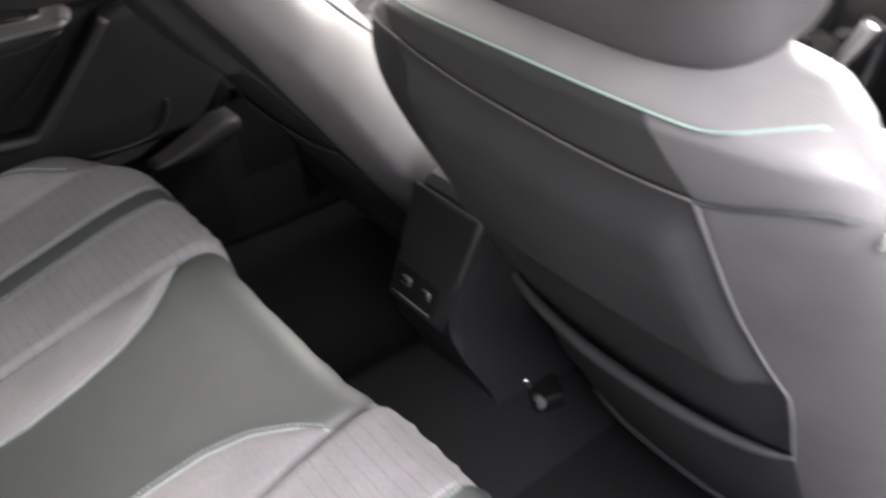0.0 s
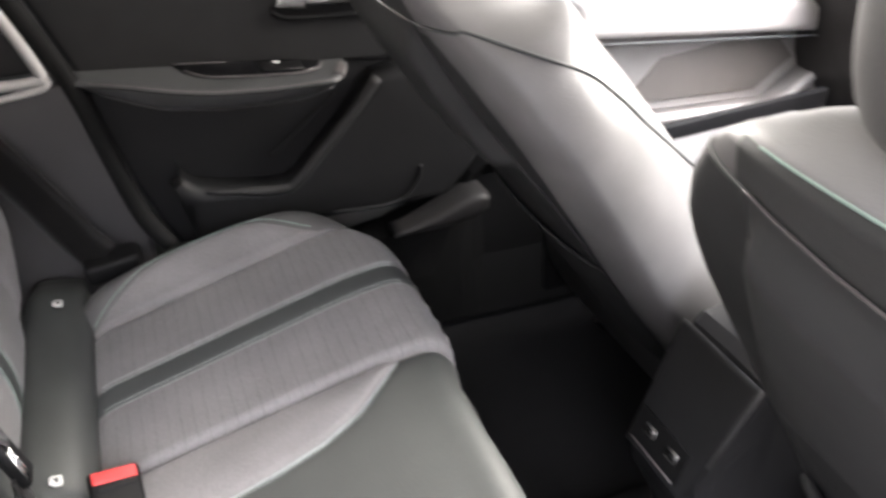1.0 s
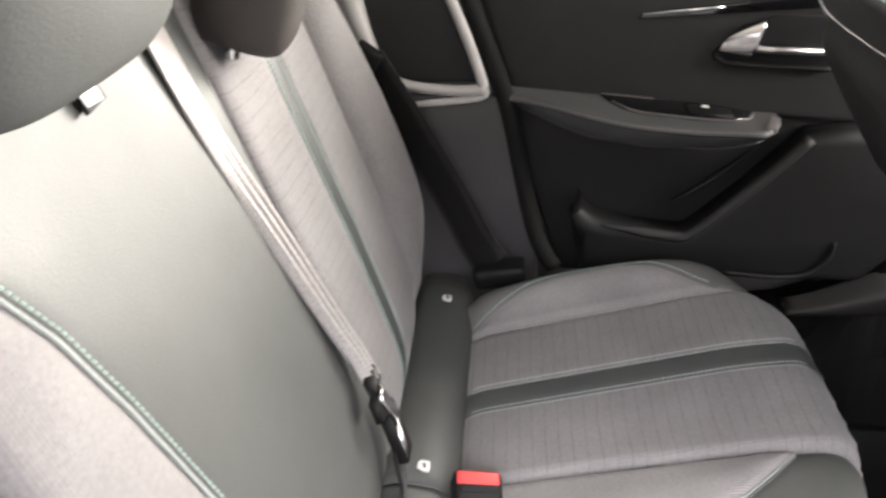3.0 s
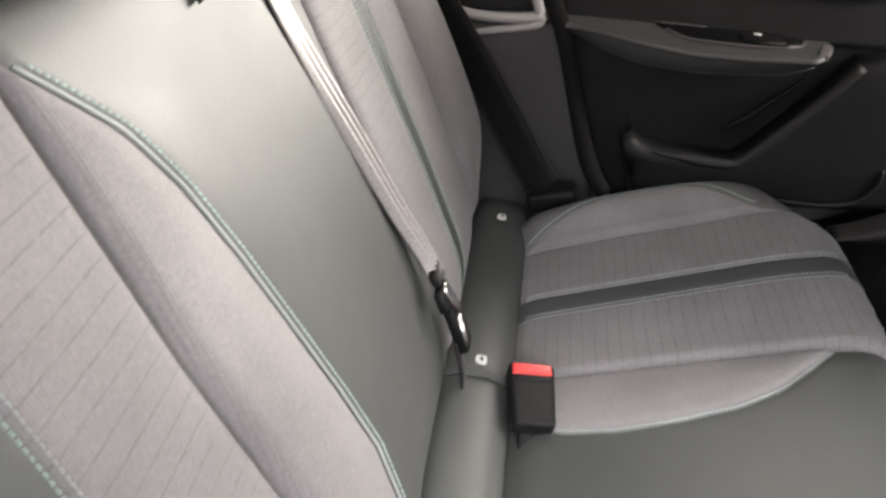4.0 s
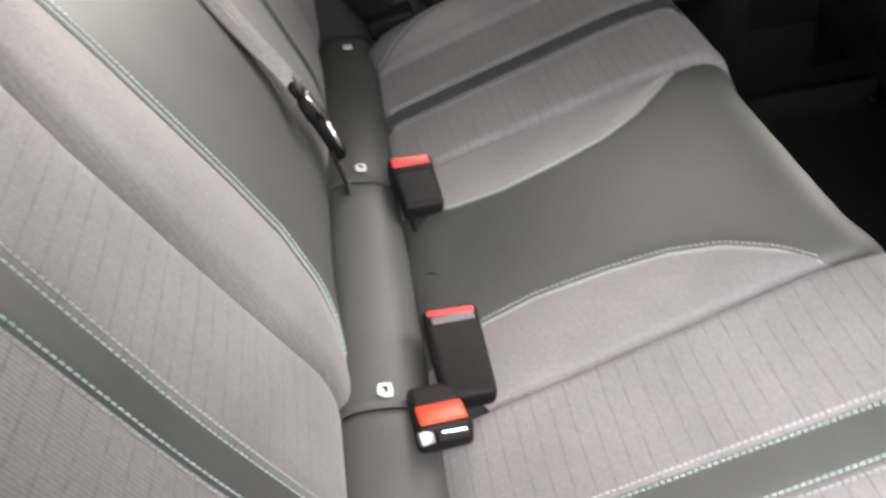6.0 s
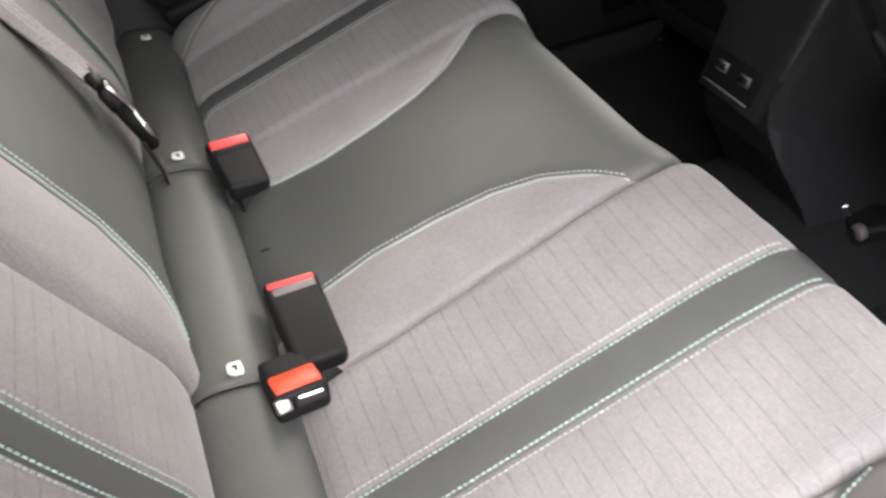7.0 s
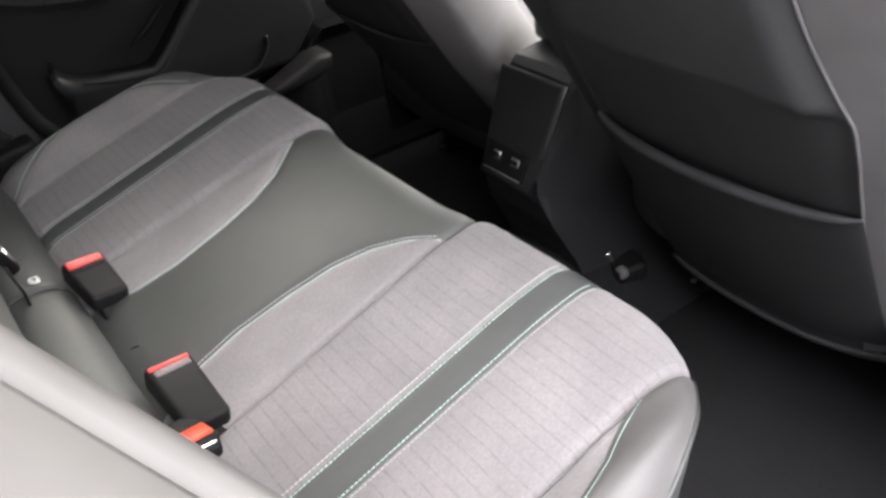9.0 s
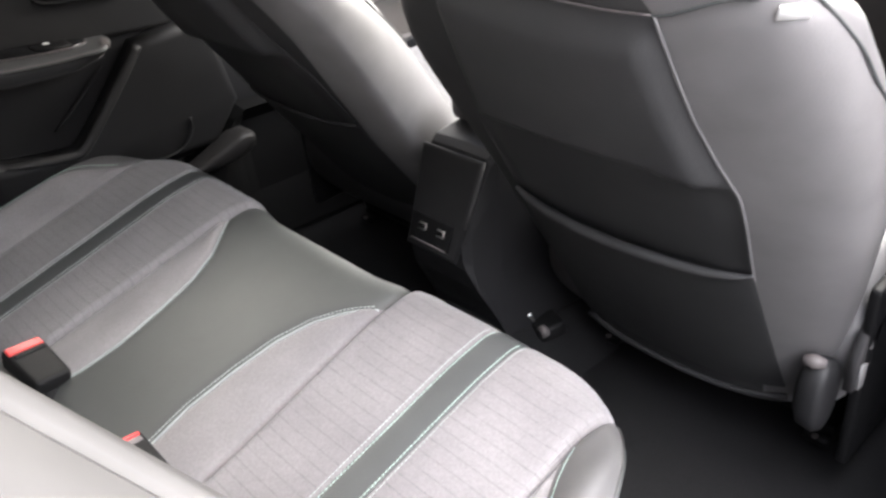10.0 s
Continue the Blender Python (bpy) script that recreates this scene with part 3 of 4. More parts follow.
def headrest(parent, at, width, high, deep, lean, mat, label, posts=(0.05,), post_len=0.10):
    """A padded headrest with its seam and chrome posts; at: middle of its underside."""
    m = Matrix.Translation(at) @ pose(0, 0, 0, lean)
    rows = []
    for i in range(23):
        t = i / 22
        z = high * t
        b = 3.2 if t > 0.5 else 5.0
        k = (1 - abs(2 * t - 1) ** b) ** (1 / b)
        w, d = width / 2 * (0.80 + 0.20 * k) * (0.35 + 0.65 * k), deep / 2 * (0.25 + 0.75 * k)
        ring = []
        for j in range(36):
            a = 2 * math.pi * j / 36
            c, s = math.cos(a), math.sin(a)
            ring.append(m @ Vector((w * math.copysign(abs(c) ** 0.55, c), d * math.copysign(abs(s) ** 0.62, s), z)))
        rows.append(ring)
    hr = part("headrest", capped(rows), mat, parent, label)
    ring = [m @ Vector((width * 0.503 * math.copysign(abs(math.cos(b)) ** 0.6, math.cos(b)), deep * 0.12, high * 0.5 + high * 0.485 * math.copysign(abs(math.sin(b)) ** 0.62, math.sin(b)))) for b in (2 * math.pi * j / 72 for j in range(73))]
    part("headrest_seam", tube(ring, 0.0014, 6), mat, hr)
    for x in (-posts[0], posts[0]):
        part("post", tube([m @ Vector((x, 0, z)) for z in (-post_len, -post_len / 2, 0.02)], 0.006, 12), M_CHROME, hr, "chrome post")
    return hr


headrest(back_wide, at_back(0.084, 0.490, 0.024), 0.235, 0.19, 0.11, -14, M_LEATHER, "dark leather centre headrest", (0.05,), 0.002)
headrest(back_narrow, at_back(-0.226, 0.418, 0.012), 0.098, 0.20, 0.085, -16, M_HEAD, "dark brown leather headrest", (0.03,), 0.002)
loop = part("tether_loop", prism([(-0.013, 0.002), (0.012, 0), (0.013, 0.015), (-0.011, 0.016)], 0.003, lambda a, b, c: at_back(0.003 + a, 0.446 + b, 0.004 + c), 0.001), M_BLACK, back_wide, "dark tether loop")
part("loop_label", prism([(-0.008, 0), (0.010, 0.001), (0.012, 0.011), (-0.007, 0.010)], 0.0015, lambda a, b, c: at_back(0.005 + a, 0.449 + b, 0.0072 + c), 0.0005), M_TAG, loop, "white cloth label")

# ---------------------------------------------------------------- padded roll in the gap
roll = thing("gap_roll", (XC, 0, 0.2), "dark leather padded roll between cushion and backrest", "seat padding")


def roll_ring(x, k=1.0):
    out = []
    for j in range(28):
        a = 2 * math.pi * j / 28
        c, s = math.cos(a), math.sin(a)
        fade = ease((x + 0.605) / 0.10)
        y = 0.042 * k * math.copysign(abs(c) ** 0.68, c)
        out.append(Vector((x, -0.004 + y * (0.82 + 0.18 * fade), 0.226 - 0.10 * y + (0.012 + 0.028 * fade) * k * math.copysign(abs(s) ** 0.72, s) - 0.006 * abs((x - XC) / 0.55) ** 4)))
    return out


for x0, x1 in ((-0.600, -0.1405), (-0.1395, 0.1785), (0.1795, 0.57)):
    rows = []
    for i in range(33):
        t = i / 32
        end = min(t, 1 - t) * (x1 - x0)
        rows.append(roll_ring(x0 + (x1 - x0) * t, 0.955 + 0.045 * ease(end / 0.012) + 0.010 * noise.noise((9 * (x0 + t), 0.3, 0))))
    part("padding", capped(rows), M_LEATHER, roll)
for x in (-0.140, 0.179):
    part("joint_piping", tube([p for p in roll_ring(x, 0.985)][:16], 0.0016, 6), M_STRIP, roll)
for x in (-0.476, -0.163, 0.164):
    tag = part("anchor_tag", prism([(-0.007, -0.004), (-0.003, -0.006), (0.004, -0.006), (0.008, -0.001), (0.008, 0.005), (0.002, 0.006), (-0.006, 0.005)], 0.0022, lambda a, b, c, x=x: (x + a, 0.002 + b * 1.05, 0.2665 + c - 0.10 * b * 0.4), 0.0006), M_TAG, roll, "small white anchor tag")
    part("seat_symbol", prism([(-0.002, -0.002), (0.0, -0.002), (0.0, 0.000), (0.004, 0.000), (0.004, 0.002), (-0.002, 0.002)], 0.0006, lambda a, b, c, x=x: (x + a, 0.002 + b, 0.2688 + c), 0), M_RUBBER, tag, "dark seat symbol")


# ---------------------------------------------------------------- buckles and belts
def buckle(at, turn, button, label, wide=0.020, slot=False, long=0.078):
    """A belt buckle that lies on the cushion; its button end points along local -x."""
    ob = thing("seat_belt_buckle", at, label, "seat belt buckle", "rear belt buckles")
    m = pose(*at, *turn)

    def put(bm):
        bmesh.ops.transform(bm, matrix=m, verts=bm.verts)
        return bm
    girth = 0.043 if slot else 0.048
    body = box((long, girth, 0.026), (long / 2 - 0.003, 0, 0), (0, 0, 0), 0.007, 4)
    for v in body.verts:
        if v.co.x > long * 0.7:
            v.co.y *= 0.88
            v.co.z *= 0.8
    part("housing", put(body), M_BLACK, ob)
    part("release_button", put(box((wide, girth - 0.007, 0.006), (0.001 + wide / 2, 0, 0.0118), (0, 3, 0), 0.0024, 3)), button, ob, "glossy red release button")
    if slot:
        part("slot_plate", put(box((0.007, 0.012, 0.011), (-0.002, 0.015, 0.004), (0, 30, 8), 0.002, 2)), M_SILVER, ob, "silver tongue slot")
        part("slot_guard", put(box((0.006, 0.026, 0.011), (-0.002, -0.006, 0.003), (0, 30, 0), 0.002, 2)), M_BLACK, ob, "black slot guard")
        part("slot_edge", put(box((0.003, 0.020, 0.003), (-0.004, -0.006, 0.007), (0, 30, -4), 0.001, 2)), M_CHROME, ob, "bright slot edge")
    else:
        part("slot_plate", put(box((0.008, 0.037, 0.005), (wide + 0.0055, 0.001, 0.0114), (0, 3, 2), 0.0018, 2)), M_SLOT if wide < 0.011 else M_BLACK, ob, "grey slot plate")
    part("stalk", put(box((0.05, 0.028, 0.012), (long - 0.010, 0, -0.012), (0, 22, 0), 0.004, 2)), M_BLACK, ob)
    return ob


buckle((-0.146, 0.054, 0.270), (-6, 8, 6), M_RED, "black belt buckle with red button on the far seat", 0.014)
buckle((0.097, 0.063, 0.268), (-6, 6, 3), M_RED, "black belt buckle with pale red button in the middle", 0.0060, False, 0.092)
buckle((0.222, 0.043, 0.270), (6, 10, 188), M_ORANGE, "black belt buckle with orange red button and silver slot", 0.022, True, 0.056)

cbelt = thing("centre_seat_belt", at_back(-0.165, 0.3, 0.02), "centre seat belt hanging down the backrest split to its clip", "seat belt")
line = [at_back(x, h, n) for x, h, n in ((-0.096, 0.56, -0.012), (-0.102, 0.49, 0.004), (-0.116, 0.40, 0.0025), (-0.135, 0.30, 0.0035), (-0.146, 0.20, 0.009), (-0.148, 0.145, 0.016), (-0.145, 0.116, 0.020))]
pts = smooth_line(line, 8)


def pleated(points, top, low, depth):
    """Webbing that is flat above and gathers into three pleats towards its lower end."""
    rows = []
    for i, p in enumerate(points):
        t = i / (len(points) - 1)
        w = top + (low - top) * ease((t - 0.25) / 0.65)
        k = depth * ease((t - 0.25) / 0.35)
        turn = 0.05 - 0.15 * ease((t - 0.2) / 0.6)
        front, rear_side = [], []
        for j in range(19):
            q = j / 18 - 0.5
            n = k * math.cos(6 * math.pi * q) + turn * w * q
            front.append(p + Vector((w * q, 0, 0)) + Vector(BACK_NORMAL) * (n + 0.0011))
            rear_side.append(p + Vector((w * q, 0, 0)) + Vector(BACK_NORMAL) * (n - 0.0011))
        rows.append(front + rear_side[::-1])
    return capped(rows)


# pale grey base takes in part of the glare on the webbing
part("webbing", pleated(pts, 0.038, 0.022, 0.0044), M_BELTC, cbelt, "webbing in a pale grey that takes in its glare")
low = pts[len(pts) // 2:]
# dark tubes in the valleys stand for the shade between pleats
for q in (-0.165, 0.165):
    line = [p + Vector(((0.036 - 0.010 * ease(i / (len(low) - 1))) * q, 0, 0)) + Vector(BACK_NORMAL) * (-0.10 * 0.03 * q - 0.0030) for i, p in enumerate(low)]
    part("pleat_shade", tube(line, lambda t: 0.0014 + 0.0016 * t, 8), M_BELT, cbelt, "dark line for the shade inside a pleat")
# end of the same belt in dark webbing, for its shade
part("fold_band", prism([(-0.015, -0.004), (0.013, -0.008), (0.015, 0.012), (-0.013, 0.016)], 0.008, lambda a, b, c: at_back(-0.143 + a, 0.112 + b, 0.016 + c), 0.003), M_BELT, cbelt, "folded webbing end, darkened for its shade")
tongue = part("tongue", prism([(-0.016, 0.0), (0.016, 0.004), (0.013, 0.024), (-0.012, 0.026)], 0.009, lambda a, b, c: at_back(-0.128 + a, 0.086 + b, 0.018 + c), 0.003), M_BLACK, cbelt, "black belt tongue")
part("tongue_blade", prism([(-0.012, -0.014), (0.000, -0.018), (0.013, 0.020), (-0.001, 0.026)], 0.004, lambda a, b, c: at_back(-0.132 + a, 0.090 + b, 0.027 + c), 0.0014), M_CHROME, tongue, "bright steel tongue blade")
lower = part("lower_buckle", prism([(-0.012, 0.0), (0.012, 0.0), (0.014, 0.052), (-0.010, 0.054)], 0.013, lambda a, b, c: at_back(-0.134 + a - 0.2 * b, 0.032 + b, 0.014 + c), 0.004), M_BLACK, cbelt, "black fixed buckle")
for a in (0.001, 0.008):
    part("slot_edge", tube([at_back(-0.136 + a, 0.072, 0.0275), at_back(-0.128 + a, 0.040, 0.0275)], 0.0015, 6), M_CHROME, lower, "bright slot edge")
part("lower_strap", ribbon([at_back(-0.128, 0.045, 0.016), at_back(-0.126, 0.01, 0.010), at_back(-0.126, -0.03, -0.004)], (1, 0, 0), 0.022, 0.003), M_BELT, cbelt, "black lower strap")

sbelt = thing("side_seat_belt", (-0.575, 0.02, 0.30), "black seat belt running down beside the backrest", "seat belt")
high = [(-0.560, -0.302, 0.80), (-0.574, -0.206, 0.655), (-0.584, -0.132, 0.566), (-0.587, -0.112, 0.540)]
part("webbing", ribbon(smooth_line(high, 8), (0.90, 0.10, 0.36), 0.046, 0.0024), M_BELT, sbelt, "black ribbed webbing")
line = [(-0.586, -0.118, 0.552), (-0.590, -0.063, 0.462), (-0.592, -0.006, 0.364), (-0.585, 0.036, 0.290), (-0.575, 0.060, 0.262)]
part("webbing", ribbon(smooth_line(line, 8), (0.20, 0.85, 0.45), 0.058, 0.0024), M_BELT, sbelt, "black ribbed webbing")
part("belt_guide", box((0.020, 0.036, 0.036), (-0.582, -0.116, 0.554), (-34, 0, 0), 0.006), M_BLACK, sbelt, "black belt guide")
part("anchor_cover", box((0.045, 0.075, 0.030), (-0.575, 0.070, 0.252), (10, 0, 0), 0.010, 4), M_BLACK, sbelt, "black anchor cover")

# ---------------------------------------------------------------- far rear door
door = thing("rear_door", (-0.70, 0.4, 0.2), "black rear door panel with padded armrest, chrome handle and bin", "car door")


def on_door(x):
    return lambda a, b, c: (x + c, a, b)


part("lower_panel", prism([(0.165, 0.20), (0.125, 0.30), (0.085, 0.43), (0.060, 0.52), (0.78, 0.54), (0.78, 0.20)], 0.03, on_door(-0.715), 0.006), M_DOOR, door, "black grained panel")
part("upper_panel", prism([(0.078, 0.474), (0.020, 0.62), (0.000, 0.685), (0.80, 0.70), (0.80, 0.452)], 0.036, on_door(-0.712), 0.010), M_DOORUP, door, "dark grained upper panel")
part("sill_cap", prism([(0.0, 0.685), (-0.004, 0.705), (0.80, 0.715), (0.80, 0.69)], 0.05, on_door(-0.725), 0.010), M_DOORUP, door)
# armrest: a sloping padded top, a rounded edge and a deep side that tucks in below
def arm_back(y):
    return float(np.interp(y, [0.074, 0.156, 0.258, 0.336, 0.408, 0.44], [0.495, 0.491, 0.484, 0.479, 0.472, 0.471]))


def arm_front(y):
    return float(np.interp(y, [0.07, 0.137, 0.174, 0.215, 0.25, 0.324, 0.40, 0.44], [0.493, 0.488, 0.483, 0.475, 0.470, 0.466, 0.467, 0.470]))


def arm_low(y):
    return float(np.interp(y, [0.07, 0.101, 0.139, 0.177, 0.253, 0.329, 0.367, 0.407, 0.44], [0.480, 0.469, 0.457, 0.448, 0.438, 0.437, 0.439, 0.450, 0.464]))


def arm_reach(y):
    return -0.640 + 0.035 * ease((y - 0.06) / 0.13) - 0.040 * max(0.0, (y - 0.405) / 0.034) ** 2


def arm_top(x, y):
    k = (x + 0.676) / 0.071
    return arm_back(y) + (arm_front(y) - arm_back(y)) * k


def arm_edge(y, out=0.0, drop=0.0):
    return Vector((arm_reach(y) + out, y, arm_front(y) - drop))


rows = []
for i in range(49):
    y = 0.068 + 0.371 * edge_steps(48)[i]
    f, zf, zl = arm_reach(y), arm_front(y), arm_low(y)
    ring = [(-0.700, arm_back(y)), (-0.676, arm_back(y)), (f - 0.020, arm_top(f - 0.020, y)), (f - 0.003, arm_top(f - 0.003, y)), (f + 0.001, zf - 0.006), (f - 0.002, (zf + zl) / 2), (f - 0.008, zl + 0.004), (f - 0.022, zl - 0.004), (-0.694, zl - 0.006)]
    for _ in range(2):
        ring = [q for a, b in zip(ring, ring[1:] + ring[:1]) for q in ((a[0] * 0.78 + b[0] * 0.22, a[1] * 0.78 + b[1] * 0.22), (a[0] * 0.22 + b[0] * 0.78, a[1] * 0.22 + b[1] * 0.78))]
    rows.append([Vector((x, y, z)) for x, z in ring])
arm = part("armrest", capped(rows), M_ARM, door, "dark grey padded armrest")
ys = np.linspace(0.085, 0.412, 28)
part("armrest_seam", tube([arm_edge(y, -0.0022, 0.0022) for y in ys], 0.0011, 6), M_SLOT, arm, "pale grey stitched seam")
part("armrest_seam", tube([arm_edge(y, 0.0002, 0.0062) for y in ys], 0.0013, 6), M_DOOR, arm, "dark seam line")
part("armrest_seam", tube([Vector((arm_reach(y) - 0.008, y, arm_low(y) + 0.0015)) for y in np.linspace(0.10, 0.41, 28)], 0.0011, 6), M_TRIM, arm, "grey lower seam")
part("nose_cap", box((0.050, 0.016, 0.009), (-0.640, 0.427, 0.4665), (-4, 0, -20), 0.004, 4), M_SLOT, arm, "armrest lightened for the front light tip")


def on_arm(a, b, c):
    return (b, a, arm_top(b, a) + c)


part("grip_recess", prism([(0.198, -0.670), (0.257, -0.673), (0.330, -0.673), (0.375, -0.672), (0.404, -0.667), (0.394, -0.645), (0.367, -0.634), (0.329, -0.633), (0.290, -0.634), (0.253, -0.636), (0.238, -0.639), (0.214, -0.653)], 0.0035, on_arm, 0.001), M_GLOSS, arm, "gloss black grip recess")
part("recess_edge", tube([Vector(on_arm(p.y, p.x, 0.0025)) for p in smooth_line([(-0.655, 0.211, 0), (-0.638, 0.236, 0), (-0.634, 0.27, 0), (-0.632, 0.33, 0), (-0.633, 0.370, 0), (-0.643, 0.395, 0), (-0.660, 0.405, 0)], 6)], 0.0013, 6), M_SLOT, arm, "grey edge trim")
part("recess_edge", tube([Vector(on_arm(a, -0.6735, 0.003)) for a in np.linspace(0.198, 0.27, 6)], 0.0010, 6), M_SLOT, arm, "grey edge trim")
part("window_switch", prism([(0.312, -0.664), (0.372, -0.664), (0.374, -0.641), (0.314, -0.641)], 0.006, on_arm, 0.0015), M_BLACK, arm, "black window switch")
part("switch_symbol", prism([(0.333, -0.662), (0.343, -0.662), (0.343, -0.657), (0.333, -0.657)], 0.0015, lambda a, b, c: on_arm(a, b, c + 0.0057), 0.0003), M_TAG, arm, "white switch mark")
# handle
# flush dark plate stands for the shade in the handle recess
part("handle_recess", prism([(0.338, 0.552), (0.352, 0.540), (0.50, 0.538), (0.50, 0.606), (0.41, 0.604), (0.372, 0.590)], 0.004, on_door(-0.6752), 0.001), M_BLACK, door, "black plate for the shaded handle recess")
cone = []
for i in range(15):
    t = i / 14
    y = 0.346 + 0.046 * t
    low, high = 0.5555 - 0.004 * t, 0.560 + 0.041 * t ** 0.55
    deep = 0.003 + 0.017 * t ** 0.8
    cone.append([Vector((-0.672 + deep * (0.5 + 0.5 * math.cos(b)), y + 0.006 * math.sin(b) * t, (low + high) / 2 + (high - low) / 2 * math.sin(b))) for b in (2 * math.pi * k / 24 for k in range(24))])
handle = part("door_handle", capped(cone), M_CHROME, door, "polished chrome scoop of the door handle")
part("handle_bar", tube([(-0.660, 0.385, 0.5640), (-0.660, 0.42, 0.5625), (-0.660, 0.50, 0.5620)], 0.0048, 10), M_SILVER, handle, "thin satin pull bar")
part("handle_bezel", tube(smooth_line([(-0.669, 0.340, 0.550), (-0.668, 0.36, 0.541), (-0.668, 0.42, 0.538), (-0.668, 0.50, 0.537)], 6), 0.004, 8), M_BLACK, door, "black bezel")
part("trim_strip", prism([(0.236, 0.594), (0.52, 0.621), (0.52, 0.640), (0.240, 0.602)], 0.006, on_door(-0.677), 0.002), M_GLOSS, door, "gloss black trim strip")
part("trim_chrome", tube([(-0.670, 0.240, 0.6015), (-0.670, 0.32, 0.611), (-0.670, 0.345, 0.614)], 0.0022, 6), M_CHROME, door, "thin chrome line")
# bin with its lip
lip = [(0.182, 0.342), (0.190, 0.322), (0.215, 0.308), (0.264, 0.300), (0.322, 0.294), (0.345, 0.300), (0.385, 0.340), (0.446, 0.408), (0.482, 0.452)]
lipc = [(p.x, p.y) for p in smooth_line([(a, b, 0) for a, b in lip], 5)]
part("door_bin", prism(lipc + [(0.62, 0.47), (0.66, 0.30), (0.60, 0.225), (0.19, 0.225), (0.176, 0.29)], 0.052, on_door(-0.690), 0.018, 5), M_DOOR, door, "black door bin")
# lip in a lighter plastic than the bin, for the light it catches
part("bin_lip", tube([(-0.641, a, b - 0.004) for a, b in lipc[10:]], lambda t: 0.0085 * min(1.0, 0.15 + 4 * t), 12), M_DOORUP, door, "rounded lip of the bin, lighter for the light on it")
part("bin_inner_crease", tube(smooth_line([(-0.680, 0.318, 0.328), (-0.679, 0.36, 0.358), (-0.679, 0.425, 0.418)], 6), lambda t: 0.002 + 0.003 * math.sin(math.pi * t), 8), M_DOOR, door)
part("lower_lip", tube(smooth_line([(-0.640, 0.40, 0.235), (-0.634, 0.47, 0.234), (-0.632, 0.52, 0.243), (-0.634, 0.545, 0.272), (-0.637, 0.548, 0.295)], 6), 0.0032, 8), M_DOOR, door, "rounded lower door edge")
part("door_seal", tube(smooth_line([(-0.655, -0.010, 0.70), (-0.655, 0.006, 0.63), (-0.652, 0.044, 0.54), (-0.650, 0.068, 0.478), (-0.646, 0.094, 0.378), (-0.640, 0.122, 0.28), (-0.630, 0.150, 0.235)], 6), 0.013, 10), M_RUBBER, None, "black rubber door seal", kind="structure")

# ---------------------------------------------------------------- far pillar trim beside the backrest
pillar = thing("rear_pillar_trim", (-0.68, -0.05, 0.3), "dark grey pillar trim with a pale rim round its recessed panel", "trim panel")
part("trim_body", prism([(0.055, 0.49), (0.085, 0.40), (0.125, 0.25), (0.13, 0.15), (-0.40, 0.15), (-0.40, 0.49)], 0.03, on_door(-0.672), 0.008), M_TRIM, pillar, "dark grey plastic")
part("recess_panel", prism([(0.030, 0.505), (-0.03, 0.66), (-0.05, 0.74), (-0.40, 0.74), (-0.40, 0.48)], 0.02, on_door(-0.678), 0.004), M_DOORUP, pillar, "dark recessed panel")
rim = smooth_line([(-0.650, -0.060, 0.740), (-0.645, -0.021, 0.640), (-0.642, 0.012, 0.567), (-0.640, 0.033, 0.512), (-0.640, 0.030, 0.500), (-0.642, -0.020, 0.497), (-0.645, -0.075, 0.502), (-0.648, -0.106, 0.521), (-0.652, -0.140, 0.590), (-0.656, -0.158, 0.680)], 6)
# rim brightened in its colour for the light it catches
part("rim", tube(rim, lambda t: 0.0075 + 0.010 * ease((t - 0.72) / 0.2), 10), M_RIM, pillar, "pale rim, brightened for the light on it")
part("lower_rim", tube(smooth_line([(-0.640, 0.040, 0.500), (-0.640, 0.030, 0.489), (-0.642, -0.020, 0.480), (-0.646, -0.080, 0.472), (-0.65, -0.16, 0.466)], 6), 0.0055, 8), M_RIM, pillar, "pale crease, brightened for the light on it")

# ---------------------------------------------------------------- near pillar at the open door
near = thing("near_pillar", (0.66, -0.1, 0.1), "pale painted body pillar with a pressed groove at the open door", "body panel")
rows = []
for i in range(25):
    t = i / 24
    z = 0.10 + 0.66 * t
    y = float(np.interp(z, [0.10, 0.30, 0.50, 0.60, 0.70, 0.76], [0.150, 0.130, 0.060, -0.0155, -0.094, -0.140]))
    x = float(np.interp(z, [0.10, 0.30, 0.50, 0.60, 0.70, 0.76], [0.690, 0.680, 0.640, 0.560, 0.472, 0.420]))
    rows.append([(x + dx, y + dy, z) for dx, dy in ((-0.012, -0.16), (-0.012, -0.03), (-0.010, -0.008), (0.0, 0.0), (0.010, -0.001), (0.014, -0.005), (0.0155, -0.015), (0.019, -0.018), (0.022, -0.015), (0.024, -0.007), (0.032, -0.006), (0.06, -0.018), (0.10, -0.045), (0.15, -0.09), (0.20, -0.17), (0.22, -0.30))])
part("pillar_skin", solidify(sheet(rows), 0.002), M_PAINT, near, "pale painted metal")

